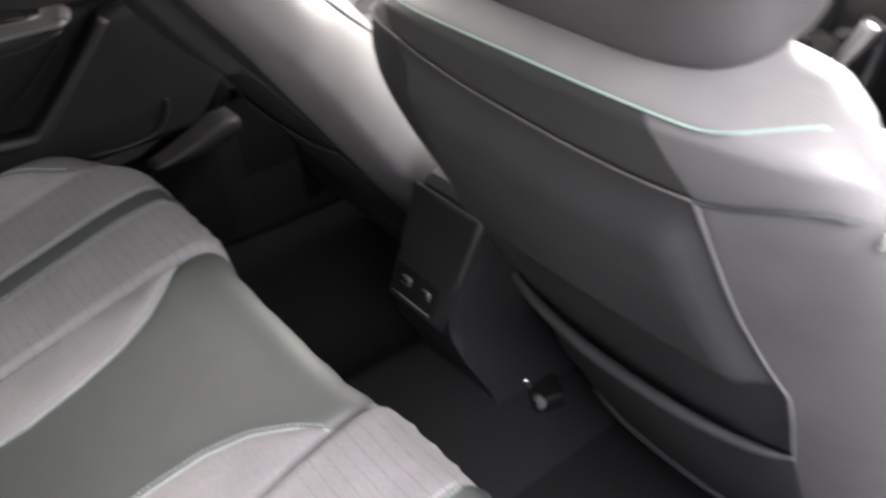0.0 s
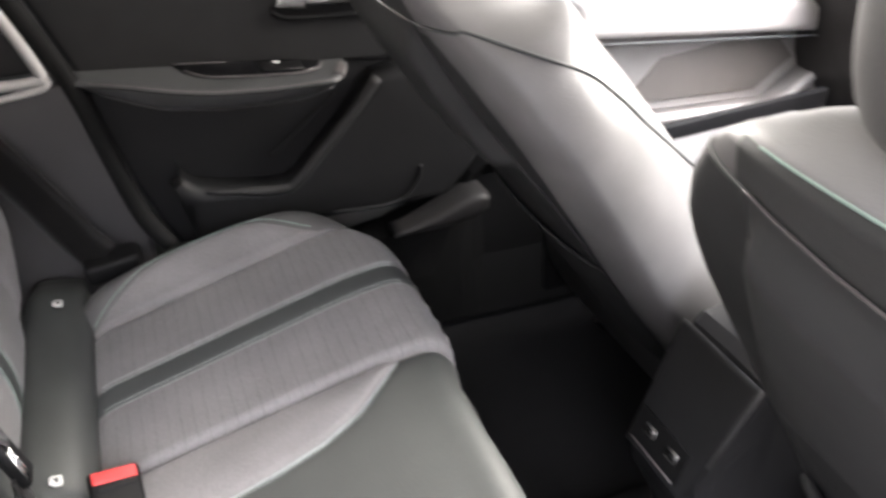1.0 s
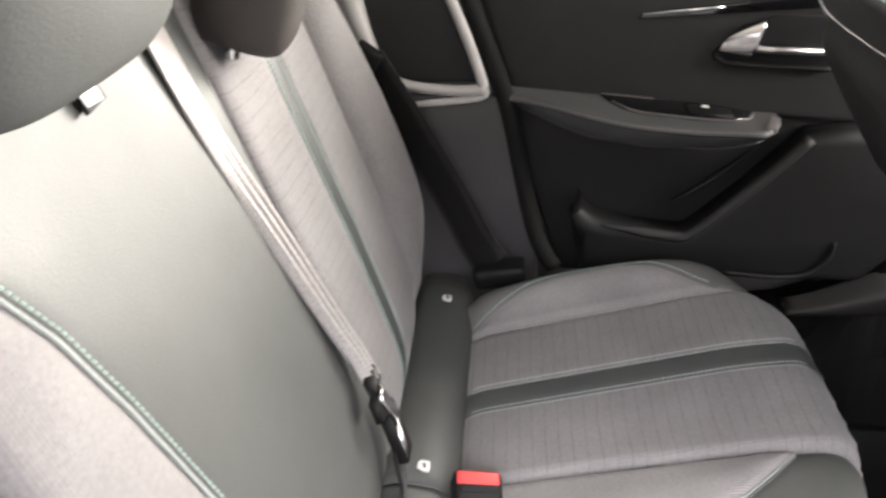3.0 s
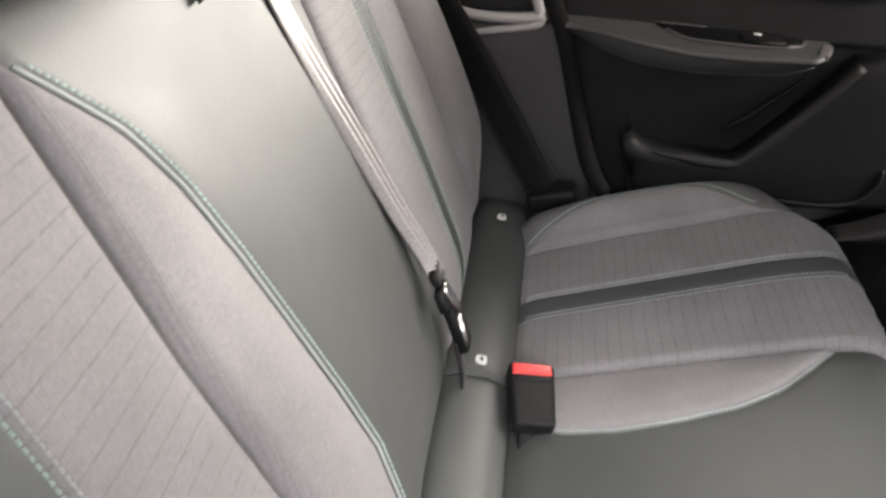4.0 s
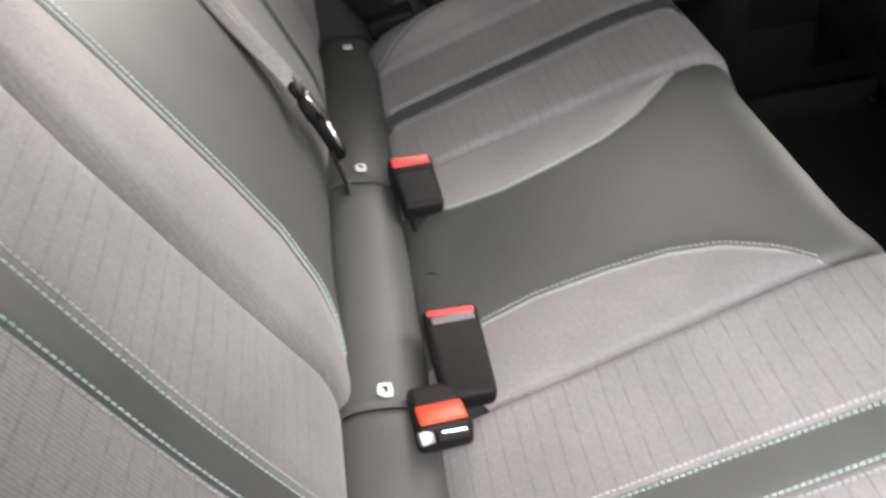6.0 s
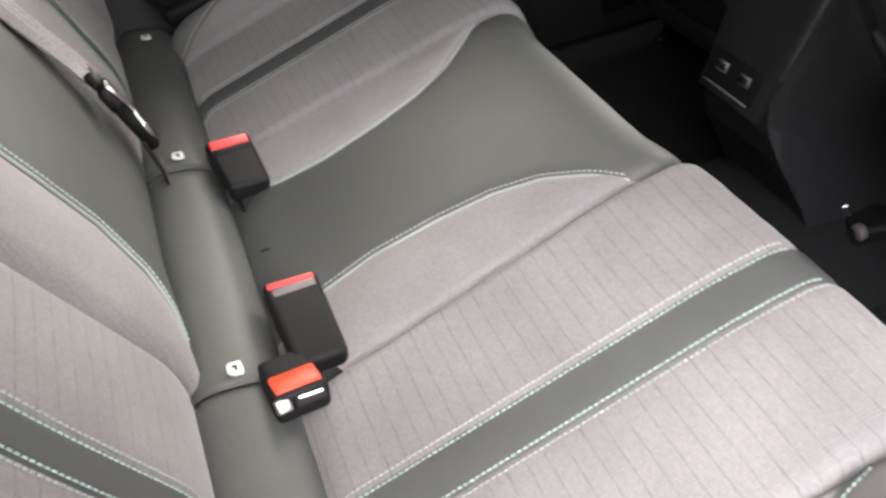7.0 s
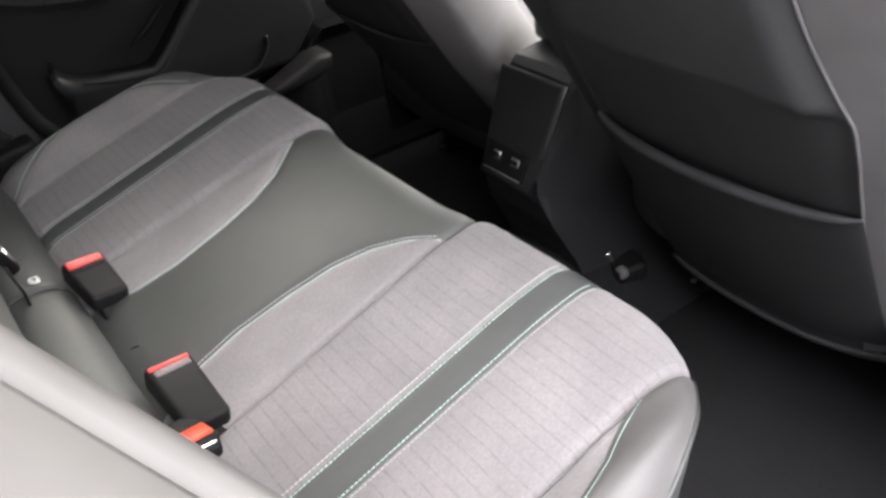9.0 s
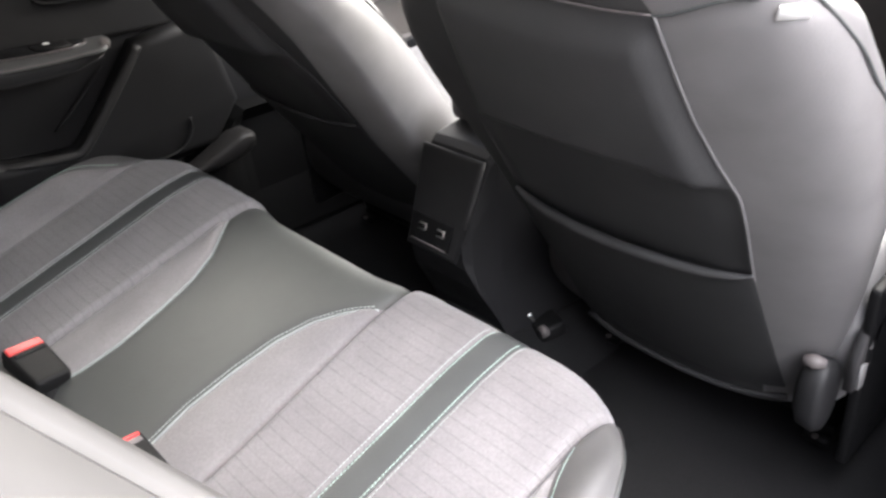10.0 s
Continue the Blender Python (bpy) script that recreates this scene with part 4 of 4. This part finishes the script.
# ---------------------------------------------------------------- front seats
def front_seat(side, label, recline):
    tilt = radians(recline)
    cx = XC + side * 0.312
    seat = thing("front_seat", (cx, 0.85, 0.05), label, "car seat", "front seats")

    def place(x, z, n):
        """x across from the seat's middle, z the height on the rear plane, n outward to the rear."""
        y = 0.575 - (z - 0.384) * math.tan(tilt)
        lean = tilt * (1 - 1.25 * ease((z - 0.60) / 0.13))
        return Vector((cx + x, y - math.cos(lean) * n, z - math.sin(lean) * n))

    def half(z, s=side):
        """Half the width at a height; the shoulder towards the middle of the car is rounder."""
        if s == side:
            return float(np.interp(z, [0.10, 0.20, 0.32, 0.42, 0.50, 0.57, 0.62, 0.66, 0.69, 0.715, 0.735, 0.748, 0.756, 0.760], [0.176, 0.200, 0.226, 0.247, 0.252, 0.248, 0.237, 0.224, 0.209, 0.192, 0.172, 0.148, 0.112, 0.06]))
        return float(np.interp(z, [0.10, 0.20, 0.32, 0.42, 0.47, 0.51, 0.545, 0.575, 0.61, 0.64, 0.67, 0.70, 0.72, 0.74, 0.752, 0.760], [0.172, 0.188, 0.205, 0.222, 0.232, 0.240, 0.245, 0.243, 0.232, 0.215, 0.192, 0.165, 0.142, 0.112, 0.085, 0.05]))

    def rear_deep(z, s=side):
        k = 1.0 if s == side else 0.55
        return k * float(np.interp(z, [0.10, 0.40, 0.62, 0.72, 0.745, 0.760], [0.070, 0.075, 0.070, 0.055, 0.040, 0.015]))

    def front_deep(z):
        """From the widest line forward to the face of the side bolster."""
        return float(np.interp(z, [0.10, 0.25, 0.40, 0.48, 0.575, 0.65, 0.70, 0.745, 0.760], [0.10, 0.140, 0.135, 0.115, 0.085, 0.070, 0.062, 0.050, 0.020])) + max(0.0, z - 0.40) * 0.85 * (math.tan(tilt) - math.tan(radians(29)))

    P = 2.4

    def top_back(z):
        return float(np.interp(z, [0.60, 0.66, 0.69, 0.712, 0.722, 0.732, 0.742, 0.752, 0.76], [0.0, 0.003, 0.006, 0.011, 0.019, 0.036, 0.056, 0.076, 0.092]))

    def rear(x, z, lift=0.0):
        hand = side if x * side > 0 else -side
        w, d = half(z, hand), rear_deep(z, hand)
        k = max(0.0, 1 - min(abs(x) / w, 1.0) ** P) ** (1 / P)
        return place(x, z, d * (k - 1) - top_back(z) + lift)

    def flank(s, z, t):
        """The side face: t from 0 at its widest line to 1 at the front of the bolster."""
        a = radians(-90 * t)
        w, f = half(z, s), front_deep(z)
        return place(s * (w * abs(math.cos(a)) ** (2 / P) + 0.0012), z, -rear_deep(z, s) + f * math.copysign(abs(math.sin(a)) ** (2 / P), math.sin(a)) - top_back(z))

    zs = [0.10 + 0.660 * (1 - (1 - i / 110) ** 1.9) for i in range(111)]
    rows = []
    for z in zs:
        f = front_deep(z)
        ring = []
        for j in range(80):
            a = 2 * math.pi * j / 80
            c, s = math.cos(a), math.sin(a)
            hand = side if c * side > 0 else -side
            w, d = half(z, hand), rear_deep(z, hand)
            n = (d if s > 0 else f) * math.copysign(abs(s) ** (2 / P), s)
            if s < 0:
                n += 0.55 * f * ease((0.72 - abs(c)) / 0.4) * (-s) * ease((0.74 - z) / 0.1)
            ring.append(place(w * math.copysign(abs(c) ** (2 / P), c), z, n - d - top_back(z)))
        rows.append(ring)
    back = part("seat_back", capped(rows), M_SEAT, seat, "grey leather seat back")

    # rear panel in vinyl darkened partly for its shade, from near the floor up to the cross seam
    def seam_x(z):
        return float(np.interp(z, [0.13, 0.19, 0.30, 0.365, 0.45, 0.49, 0.53, 0.575, 0.627, 0.675, 0.69], [0.125, 0.132, 0.142, 0.150, 0.156, 0.157, 0.144, 0.133, 0.125, 0.119, 0.117]))

    def panel_top(x):
        """Height of the cross seam; x outward from the middle of the seat."""
        if side < 0:
            return 0.668
        return float(np.interp(x, [-0.12, -0.10, -0.052, 0.039, 0.08, 0.12], [0.689, 0.685, 0.678, 0.671, 0.669, 0.669]))

    def mint_z(x):
        """Height of the top seam; x outward from the middle of the seat."""
        return 0.7195 + 0.0015 * math.cos(18 * x) + 0.016 * ease((x - 0.115) / 0.06)

    rows = []
    for i in range(90):
        row = []
        for t in edge_steps(30):
            q = 2 * t - 1
            z = 0.125 + (panel_top(side * 0.117 * q) - 0.125) * i / 89
            b = seam_x(z)
            fold = 0.500 + 0.020 * (1 - max(0.0, side * q) ** 3) + 0.004 * max(0.0, -side * q)
            hollow = 0.0155 * ease((fold + 0.004 - z) / 0.011) * ease((1 - abs(q)) / 0.14)
            row.append(rear(b * q, z, 0.0025 + 0.016 * ease((1 - abs(q)) / 0.16) * ease((panel_top(side * 0.117 * q) - z) / 0.035) - hollow))
        rows.append(row)
    part("back_panel", sheet(rows), M_SEATBACK, back, "dark vinyl rear panel, its shade put into the tone")
    for s in (-1, 1):
        zz = np.linspace(panel_top(s * side * 0.117), 0.13, 50)
        part("side_seam", tube([rear(s * seam_x(z), z, 0.0022) for z in zz], 0.0015 if s == side else 0.0011, 8), M_SEAT if s == side else M_SEATBACK, back, "raised side seam")
        q = [rear(s * x, panel_top(s * side * 0.117) + (0.020 if s == side > 0 else 0.004) * ease((x - 0.117) / 0.07), 0.0012) for x in np.linspace(0.117, 0.190 if s == side or side < 0 else 0.172, 14)]
        for ty, tz in ((0.437, 0.668), (0.465, 0.657), (0.497, 0.640), (0.533, 0.613), (0.570, 0.585), (0.627, 0.538), (0.685, 0.490), (0.76, 0.42)):
            q.append(min((flank(s, z, t) for z in np.linspace(0.36, 0.70, 60) for t in np.linspace(0.0, 0.9, 40)), key=lambda p: (p.y - ty) ** 2 + (p.z - tz) ** 2))
        part("wing_seam", tube(smooth_line(q, 4), 0.0015, 6), M_STRIP, back, "dark wing seam")
    part("cross_seam", tube([rear(side * x, panel_top(x) + 0.001, 0.0022) for x in np.linspace(-0.117, 0.117, 40)], 0.0010, 8), M_SLOT, back, "pale cross seam")
    line = [rear(side * x, mint_z(x), 0.0010) for x in np.linspace(-0.11, 0.165, 60)]
    part("top_piping", tube(line, 0.0009, 6), M_MINT, back, "mint green top seam")
    # dark vinyl carried round the side towards the middle of the car, for its shade
    rows = []
    for i in range(60):
        z = 0.125 + (0.535 if side < 0 else 0.560) * i / 59
        a, b = seam_x(z) - 0.004, half(z, -side) - (0.060 if side < 0 else 0.012)
        row = [rear(-side * (a + (b - a) * t), z, 0.0010) for t in np.linspace(0, 1, 14)]
        if side > 0:
            row += [flank(-side, z, t) for t in np.linspace(0.04, 0.42, 8)]
        rows.append(row)
    part("inner_wrap", sheet(rows), M_SEATBACK, back, "dark vinyl carried over the shaded inner side")
    # crest between the cross seam and the top seam: seat leather darkened for its shade
    rows = []
    for i in range(13):
        row = []
        for x in np.linspace(-0.128, 0.118 - 0.0022 * i, 40):
            lo = panel_top(x) + (0.020 if side > 0 and x > 0 else 0.004) * ease((abs(x) - 0.117) / 0.07)
            row.append(rear(side * x, lo + (mint_z(x) - lo) * i / 12, 0.0006))
        rows.append(row)
    part("crest", sheet(rows), M_CREST, back, "leather crest darkened for its shade")
    # pocket
    rows = []
    for i in range(26):
        t = i / 25
        row = []
        for s in edge_steps(24):
            x = -0.155 + (0.152 + 0.155) * s
            zt = 0.388 - 0.003 * math.sin(math.pi * s) ** 0.8 - 0.008 * ease((s - 0.6) / 0.4)
            z = 0.15 + (zt - 0.15) * t
            row.append(rear(side * x, z, 0.004 + (0.014 if side > 0 else 0.004) * math.sin(math.pi * s) ** 0.6 * t ** 0.7))
        rows.append(row)
    pocket = part("pocket", sheet(rows), M_SEATBACK, back, "dark vinyl map pocket")
    part("pocket_hem", tube(rows[-1], (lambda t: 0.0025 + 0.0042 * math.sin(math.pi * min(t * 1.1, 1.0)) ** 0.5) if side > 0 else 0.0024, 10), M_SEATBACK, pocket, "rolled pocket hem")
    part("bottom_trim", tube([rear(side * x, 0.128 - 0.01 * math.cos(x * 8), 0.004) for x in np.linspace(-0.15, 0.15, 24)], 0.005, 8), M_SEATBACK, back, "rolled lower edge")
    # side airbag tag on the outer wing
    if side > 0:
        part("side_tag", box((0.024, 0.004, 0.012), (0.534, 0.4565, 0.680), (24, 0, 48), 0.001, 1), M_TAG, back, "small white side tag")
    # headrest darker than the seat leather, for the shade on its rear face
    headrest(seat, Vector((cx + side * 0.014, 0.478 - 0.340 * (math.tan(tilt) - math.tan(radians(29))), 0.726)), 0.236, 0.195, 0.110, 8, M_BOLSTER, "leather headrest in a darker, shaded tone", (0.06,), 0.07)
    # cushion
    rows = []
    for i in range(31):
        t = i / 30
        y = 0.72 + 0.50 * t
        ring = []
        for j in range(40):
            a = 2 * math.pi * j / 40
            c, s = math.cos(a), math.sin(a)
            w = 0.225 - 0.03 * t - 0.05 * max(0, t - 0.85) / 0.15
            top = 0.09 - 0.05 * max(0, t - 0.85) / 0.15
            z = 0.235 + 0.05 * t + top * math.copysign(abs(s) ** 0.5, s)
            z += 0.032 * max(0, s) * ease((abs(c) - 0.5) / 0.35)
            ring.append(Vector((cx + w * math.copysign(abs(c) ** 0.5, c), y, z)))
        rows.append(ring)
    part("seat_cushion", capped(rows), M_SEAT, seat, "grey leather seat cushion")
    part("side_shield", box((0.014, 0.54, 0.26), (cx + side * 0.228, 0.99, 0.225), (4, 0, 0), 0.006), M_BLACK, seat, "black side shield")
    part("seat_base", box((0.34, 0.38, 0.09), (cx, 0.99, 0.10), (0, 0, 0), 0.02), M_BLACK, seat, "black seat base")
    # recliner cover and rails
    if side > 0:
        hinge = part("recliner_cover", capped([[Vector((cx + side * x, 0.690 + r * math.cos(b) * 0.70, 0.196 + r * math.copysign(abs(math.sin(b)) ** 0.7, math.sin(b)) * 1.15)) for b in (2 * math.pi * k / 28 for k in range(28))] for x, r in ((0.180, 0.026), (0.188, 0.040), (0.206, 0.043), (0.213, 0.038), (0.215, 0.026))]), M_CONSOLE, seat, "black recliner cover")
        # pale strip put in for the highlight on the cover
        part("cover_top", tube([Vector((cx + side * x, 0.676 + 0.3 * (x - 0.19), 0.246)) for x in (0.182, 0.194, 0.206)], lambda t: 0.005 + 0.005 * math.sin(math.pi * t), 10), M_SLOT, hinge, "pale cover top for its highlight")
        strap = part("belt_stalk", prism([(-0.016, 0.0), (0.012, -0.004), (0.016, 0.042), (0.024, 0.060), (0.040, 0.094), (0.022, 0.104), (0.002, 0.080), (-0.012, 0.050)], 0.012, lambda a, b, c: (cx + side * (0.220 + c), 0.715 + 0.8 * a, 0.205 + 0.95 * b), 0.004), M_TRIM, seat, "grey buckle stalk")
        part("stalk_plate", prism([(-0.010, 0.004), (0.008, 0.002), (0.010, 0.036), (-0.008, 0.038)], 0.003, lambda a, b, c: (cx + side * (0.232 + c), 0.715 + 0.8 * a, 0.205 + 0.95 * b), 0.001), M_PLATE, strap, "silver stalk plate")
        part("stalk_plate", prism([(0.004, 0.058), (0.018, 0.054), (0.034, 0.092), (0.022, 0.096)], 0.003, lambda a, b, c: (cx + side * (0.232 + c), 0.715 + 0.8 * a, 0.205 + 0.95 * b), 0.001), M_PLATE, strap, "silver stalk plate")
    for x in (-0.17, 0.17):
        rail = part("seat_rail", box((0.035, 0.44, 0.030), (cx + x, 1.04, 0.032), (0, 0, 0), 0.004), M_BLACK, seat, "black seat rail")
        part("rail_cap", box((0.036, 0.020, 0.016), (cx + x, 0.815, 0.026), (14, 0, 0), 0.008), M_BLACK, rail)
        part("rail_bolt", capped([[Vector((cx + x + 0.004 * math.cos(b), 0.803 + 0.004 * k, 0.034 + 0.004 * math.sin(b) - 0.002 * k)) for b in (2 * math.pi * j / 10 for j in range(10))] for k in (0, 1, 2)]), M_SLOT, rail, "dull steel bolt")
    return seat


front_seat(1, "grey leather front seat with dark rear panel and map pocket", 29)
front_seat(-1, "grey leather front seat on the far side with map pocket", 36)

# bracket at the tunnel side
bracket = thing("floor_bracket", (0.105, 0.70, 0.05), "black floor bracket with a worn steel bolt", "bracket")
part("plate", box((0.044, 0.046, 0.026), (0.108, 0.708, 0.082), (12, 0, -25), 0.007), M_BLACK, bracket)
part("bolt", capped([[Vector((0.118 + 0.010 * math.cos(b) * r, 0.690 - 0.006 * k, 0.088 + 0.010 * math.sin(b) * r)) for b in (2 * math.pi * j / 12 for j in range(12))] for k, r in ((0, 1), (1, 1), (1.4, 0.7))]), M_SLOT, bracket, "worn steel bolt")
part("clip", box((0.012, 0.012, 0.022), (0.086, 0.690, 0.098), (20, 10, -25), 0.003), M_SILVER, bracket, "grey metal clip")

# ---------------------------------------------------------------- centre console
console = thing("centre_console", (XC, 0.75, 0.1), "black centre console with two charging ports at its rear", "console")
rows = []
for y, x, z0, z1 in ((0.578, 0.050, 0.225, 0.262), (0.590, 0.058, 0.19, 0.300), (0.628, 0.063, 0.12, 0.378), (0.640, 0.066, 0.09, 0.386), (0.72, 0.075, 0.05, 0.392), (0.90, 0.085, 0.03, 0.385), (1.25, 0.095, 0.02, 0.40)):
    ring = []
    for c, s in ((-1, -1), (-1.02, -0.3), (-1.0, 0.6), (-0.96, 0.93), (-0.86, 1), (0, 1.015), (0.86, 1), (0.96, 0.93), (1.0, 0.6), (1.02, -0.3), (1, -1)):
        ring.append(Vector((XC + x * c * (1.15 if s < -0.5 else 1.0), y, (z0 + z1) / 2 + (z1 - z0) / 2 * s)))
    rows.append(ring)
bm = capped(rows)
part("console_body", bm, M_CONSOLE, console, "black grained body", smooth=False)


def on_console(a, b, c):
    """a across, b up the sloping rear face, c out of it."""
    return (XC - 0.004 + a, 0.571 + 0.36 * b - 0.93 * c, 0.236 + 0.93 * b + 0.36 * c)


part("rear_panel", prism([(-0.052, 0.0), (0.050, 0.0), (0.060, 0.15), (-0.060, 0.15)], 0.007, on_console, 0.0065, 6), M_CONSOLE, console, "black rear panel")
# lighter tube puts the highlight on the rounded edge into its colour
part("edge_highlight", tube([on_console(0.050 + 0.010 * t, 0.15 * t, 0.003) for t in (0.35, 0.5, 0.75, 1.0)], 0.0024, 8), M_TRIM, console, "rounded edge, lighter for its highlight")
plate = part("port_plate", prism([(-0.044, 0.012), (0.036, 0.012), (0.036, 0.050), (-0.044, 0.050)], 0.0025, lambda a, b, c: on_console(a, b, c + 0.008), 0.001), M_BLACK, console, "black port plate")
part("port_lip", tube([Vector(on_console(x, 0.0125, 0.0105)) for x in (-0.040, -0.020, 0.012, 0.032)], 0.0014, 6), M_SLOT, plate, "pale lower lip")
for x in (-0.020, 0.017):
    port = part("charging_port", prism([(-0.0075, 0.001), (0.0075, 0.001), (0.0075, 0.012), (-0.0075, 0.012)], 0.0022, lambda a, b, c, x=x: on_console(x + a, 0.028 + b, c + 0.0105), 0.0008), M_SILVER, plate, "charging port with a pale frame")
    part("port_tongue", prism([(-0.0058, 0.0), (0.0058, 0.0), (0.0058, 0.0068), (-0.0058, 0.0068)], 0.0015, lambda a, b, c, x=x: on_console(x + a, 0.0315 + b, c + 0.0124), 0), M_RUBBER, port)
part("armrest_lid", box((0.145, 0.30, 0.055), (XC, 0.83, 0.418), (0, 0, 0), 0.018, 4), M_ARM, console, "dark padded lid")
part("gear_tray", box((0.15, 0.30, 0.03), (XC, 1.15, 0.415), (6, 0, 0), 0.010), M_GLOSS, console, "gloss black tray")

# ---------------------------------------------------------------- far sill, front door, dashboard
sill = thing("sill_trim", (-0.62, 0.6, 0.05), "black sill trim at the foot of the centre pillar", "trim panel")
part("sill_body", capped([[Vector((x, y, z)) for x, z in ((-0.70, 0.01), (-0.585, 0.01), (-0.575 - k, 0.10), (-0.60 - k, 0.185 + r), (-0.640, 0.215 + r), (-0.70, 0.22 + r))] for y, k, r in ((0.40, 0.03, -0.06), (0.50, 0.03, -0.045), (0.56, 0.03, -0.02), (0.61, 0.035, 0.015), (0.64, 0.05, 0.045), (0.665, 0.06, 0.06), (0.90, 0.06, 0.06))]), M_SILL, sill, smooth=False)
plate_rows = []
for i in range(13):
    t = i / 12
    y = 0.490 + 0.160 * t
    mid_z, high, wide = 0.198 + 0.032 * t ** 1.3, 0.005 + 0.019 * ease(t * 1.1), 0.020 + 0.016 * t
    if t > 0.85:
        high *= 1 - 0.45 * (t - 0.85) / 0.15
    plate_rows.append([Vector((-0.612 - 0.012 * t + wide * math.copysign(abs(math.cos(b)) ** 0.45, math.cos(b)) - 0.10 * high * math.sin(b), y + 0.25 * high * math.sin(b), mid_z + high * math.copysign(abs(math.sin(b)) ** 0.55, math.sin(b)))) for b in (2 * math.pi * k / 24 for k in range(24))])
part("kick_plate", capped(plate_rows), M_KICK, sill, "dark grey kick plate")

# far paler than the rear door, for the stronger light in front
fdoor = thing("front_door", (-0.74, 1.1, 0.2), "front door panel in lit tones with a long padded armrest", "car door")
part("door_panel", prism([(0.76, 0.12), (0.76, 0.70), (1.62, 0.72), (1.62, 0.12)], 0.03, on_door(-0.765), 0.008), M_FDOOR, fdoor, "door panel lightened for the front light")
farm = part("armrest", box((0.085, 0.56, 0.062), (-0.715, 1.12, 0.462), (-4, 0, 0), 0.022, 5), M_RIM, fdoor, "armrest lightened for the front light")
part("armrest_seam", tube([(-0.6712, y, 0.445 - 0.07 * (y - 0.85)) for y in np.linspace(0.86, 1.38, 10)], 0.0025, 6), M_STRIP, farm)
# dark plate laid on the armrest for the shade in its grip
part("grip_recess", prism([(1.02, -0.02), (1.20, -0.02), (1.18, 0.015), (1.05, 0.018)], 0.003, lambda a, b, c: (-0.715 - b, a, 0.4935 - 0.07 * (a - 1.12) + c), 0.001), M_BLACK, farm, "dark plate for the shaded grip recess")
part("window_switch", box((0.03, 0.06, 0.008), (-0.712, 1.30, 0.4855), (-4, 0, 0), 0.003), M_SILVER, farm, "silver window switches")
part("door_bin", prism([(0.86, 0.285), (1.30, 0.275), (1.42, 0.36), (1.60, 0.40), (1.60, 0.14), (0.86, 0.14)], 0.05, on_door(-0.735), 0.012, 4), M_FDOOR, fdoor, "door bin lightened for the front light")
# plate in a darker grey for the shade in the bin
part("bin_recess", prism([(0.98, 0.30), (1.28, 0.29), (1.36, 0.35), (1.30, 0.41), (1.05, 0.38)], 0.006, on_door(-0.736), 0.003), M_DASHTOP, fdoor, "darker plate for the shaded bin recess")
part("bin_lip", tube(smooth_line([(-0.688, 0.86, 0.286), (-0.686, 1.10, 0.281), (-0.686, 1.29, 0.278), (-0.686, 1.36, 0.312), (-0.688, 1.44, 0.366), (-0.69, 1.58, 0.398)], 6), 0.009, 10), M_RIM, fdoor, "lip of the bin, pale for the light on it")

rdoor = thing("near_front_door", (0.74, 1.1, 0.2), "dark front door panel on the near side", "car door")
part("door_panel", prism([(0.80, 0.06), (0.76, 0.70), (1.62, 0.72), (1.62, 0.06)], 0.03, lambda a, b, c: (0.765 - c, a, b), 0.008), M_DOOR, rdoor, "dark door panel")
part("armrest", box((0.08, 0.56, 0.06), (0.715, 1.12, 0.462), (-4, 0, 0), 0.020, 4), M_ARM, rdoor, "dark armrest")

dash = thing("dashboard", (0, 1.4, 0.4), "dark dashboard with a pale band and a black screen", "dashboard")
rows = []
for x in np.linspace(-0.73, 0.73, 30):
    rows.append([Vector((x, y - 0.03 * math.cos(2.2 * x), z)) for y, z in ((1.62, 0.20), (1.42, 0.24), (1.36, 0.36), (1.34, 0.46), (1.30, 0.52), (1.29, 0.58), (1.33, 0.63), (1.48, 0.655), (1.80, 0.66))])
part("dash_body", sheet(rows), M_DASH, dash, "dark soft dash body")
part("dash_band", sheet([[Vector((x, y - 0.03 * math.cos(2.2 * x), z)) for y, z in ((1.318, 0.500), (1.286, 0.535), (1.280, 0.565), (1.300, 0.592))] for x in np.linspace(-0.71, 0.71, 30)]), M_DASHTOP, dash, "pale grey band")
part("screen", box((0.25, 0.02, 0.13), (XC, 1.245, 0.60), (-14, 0, 0), 0.006), M_GLOSS, dash, "black glossy screen")
part("control_panel", box((0.32, 0.12, 0.20), (XC + 0.02, 1.30, 0.43), (-20, 0, 0), 0.015), M_GLOSS, dash, "gloss black control panel")
# bright slanting bar in front of the control panel
part("dash_bright_bar", tube(smooth_line([(0.112, 1.236, 0.370), (0.145, 1.230, 0.430), (0.171, 1.234, 0.486)], 5), lambda t: 0.005 + 0.011 * t, 12), M_SILVER, dash, "bright satin bar")
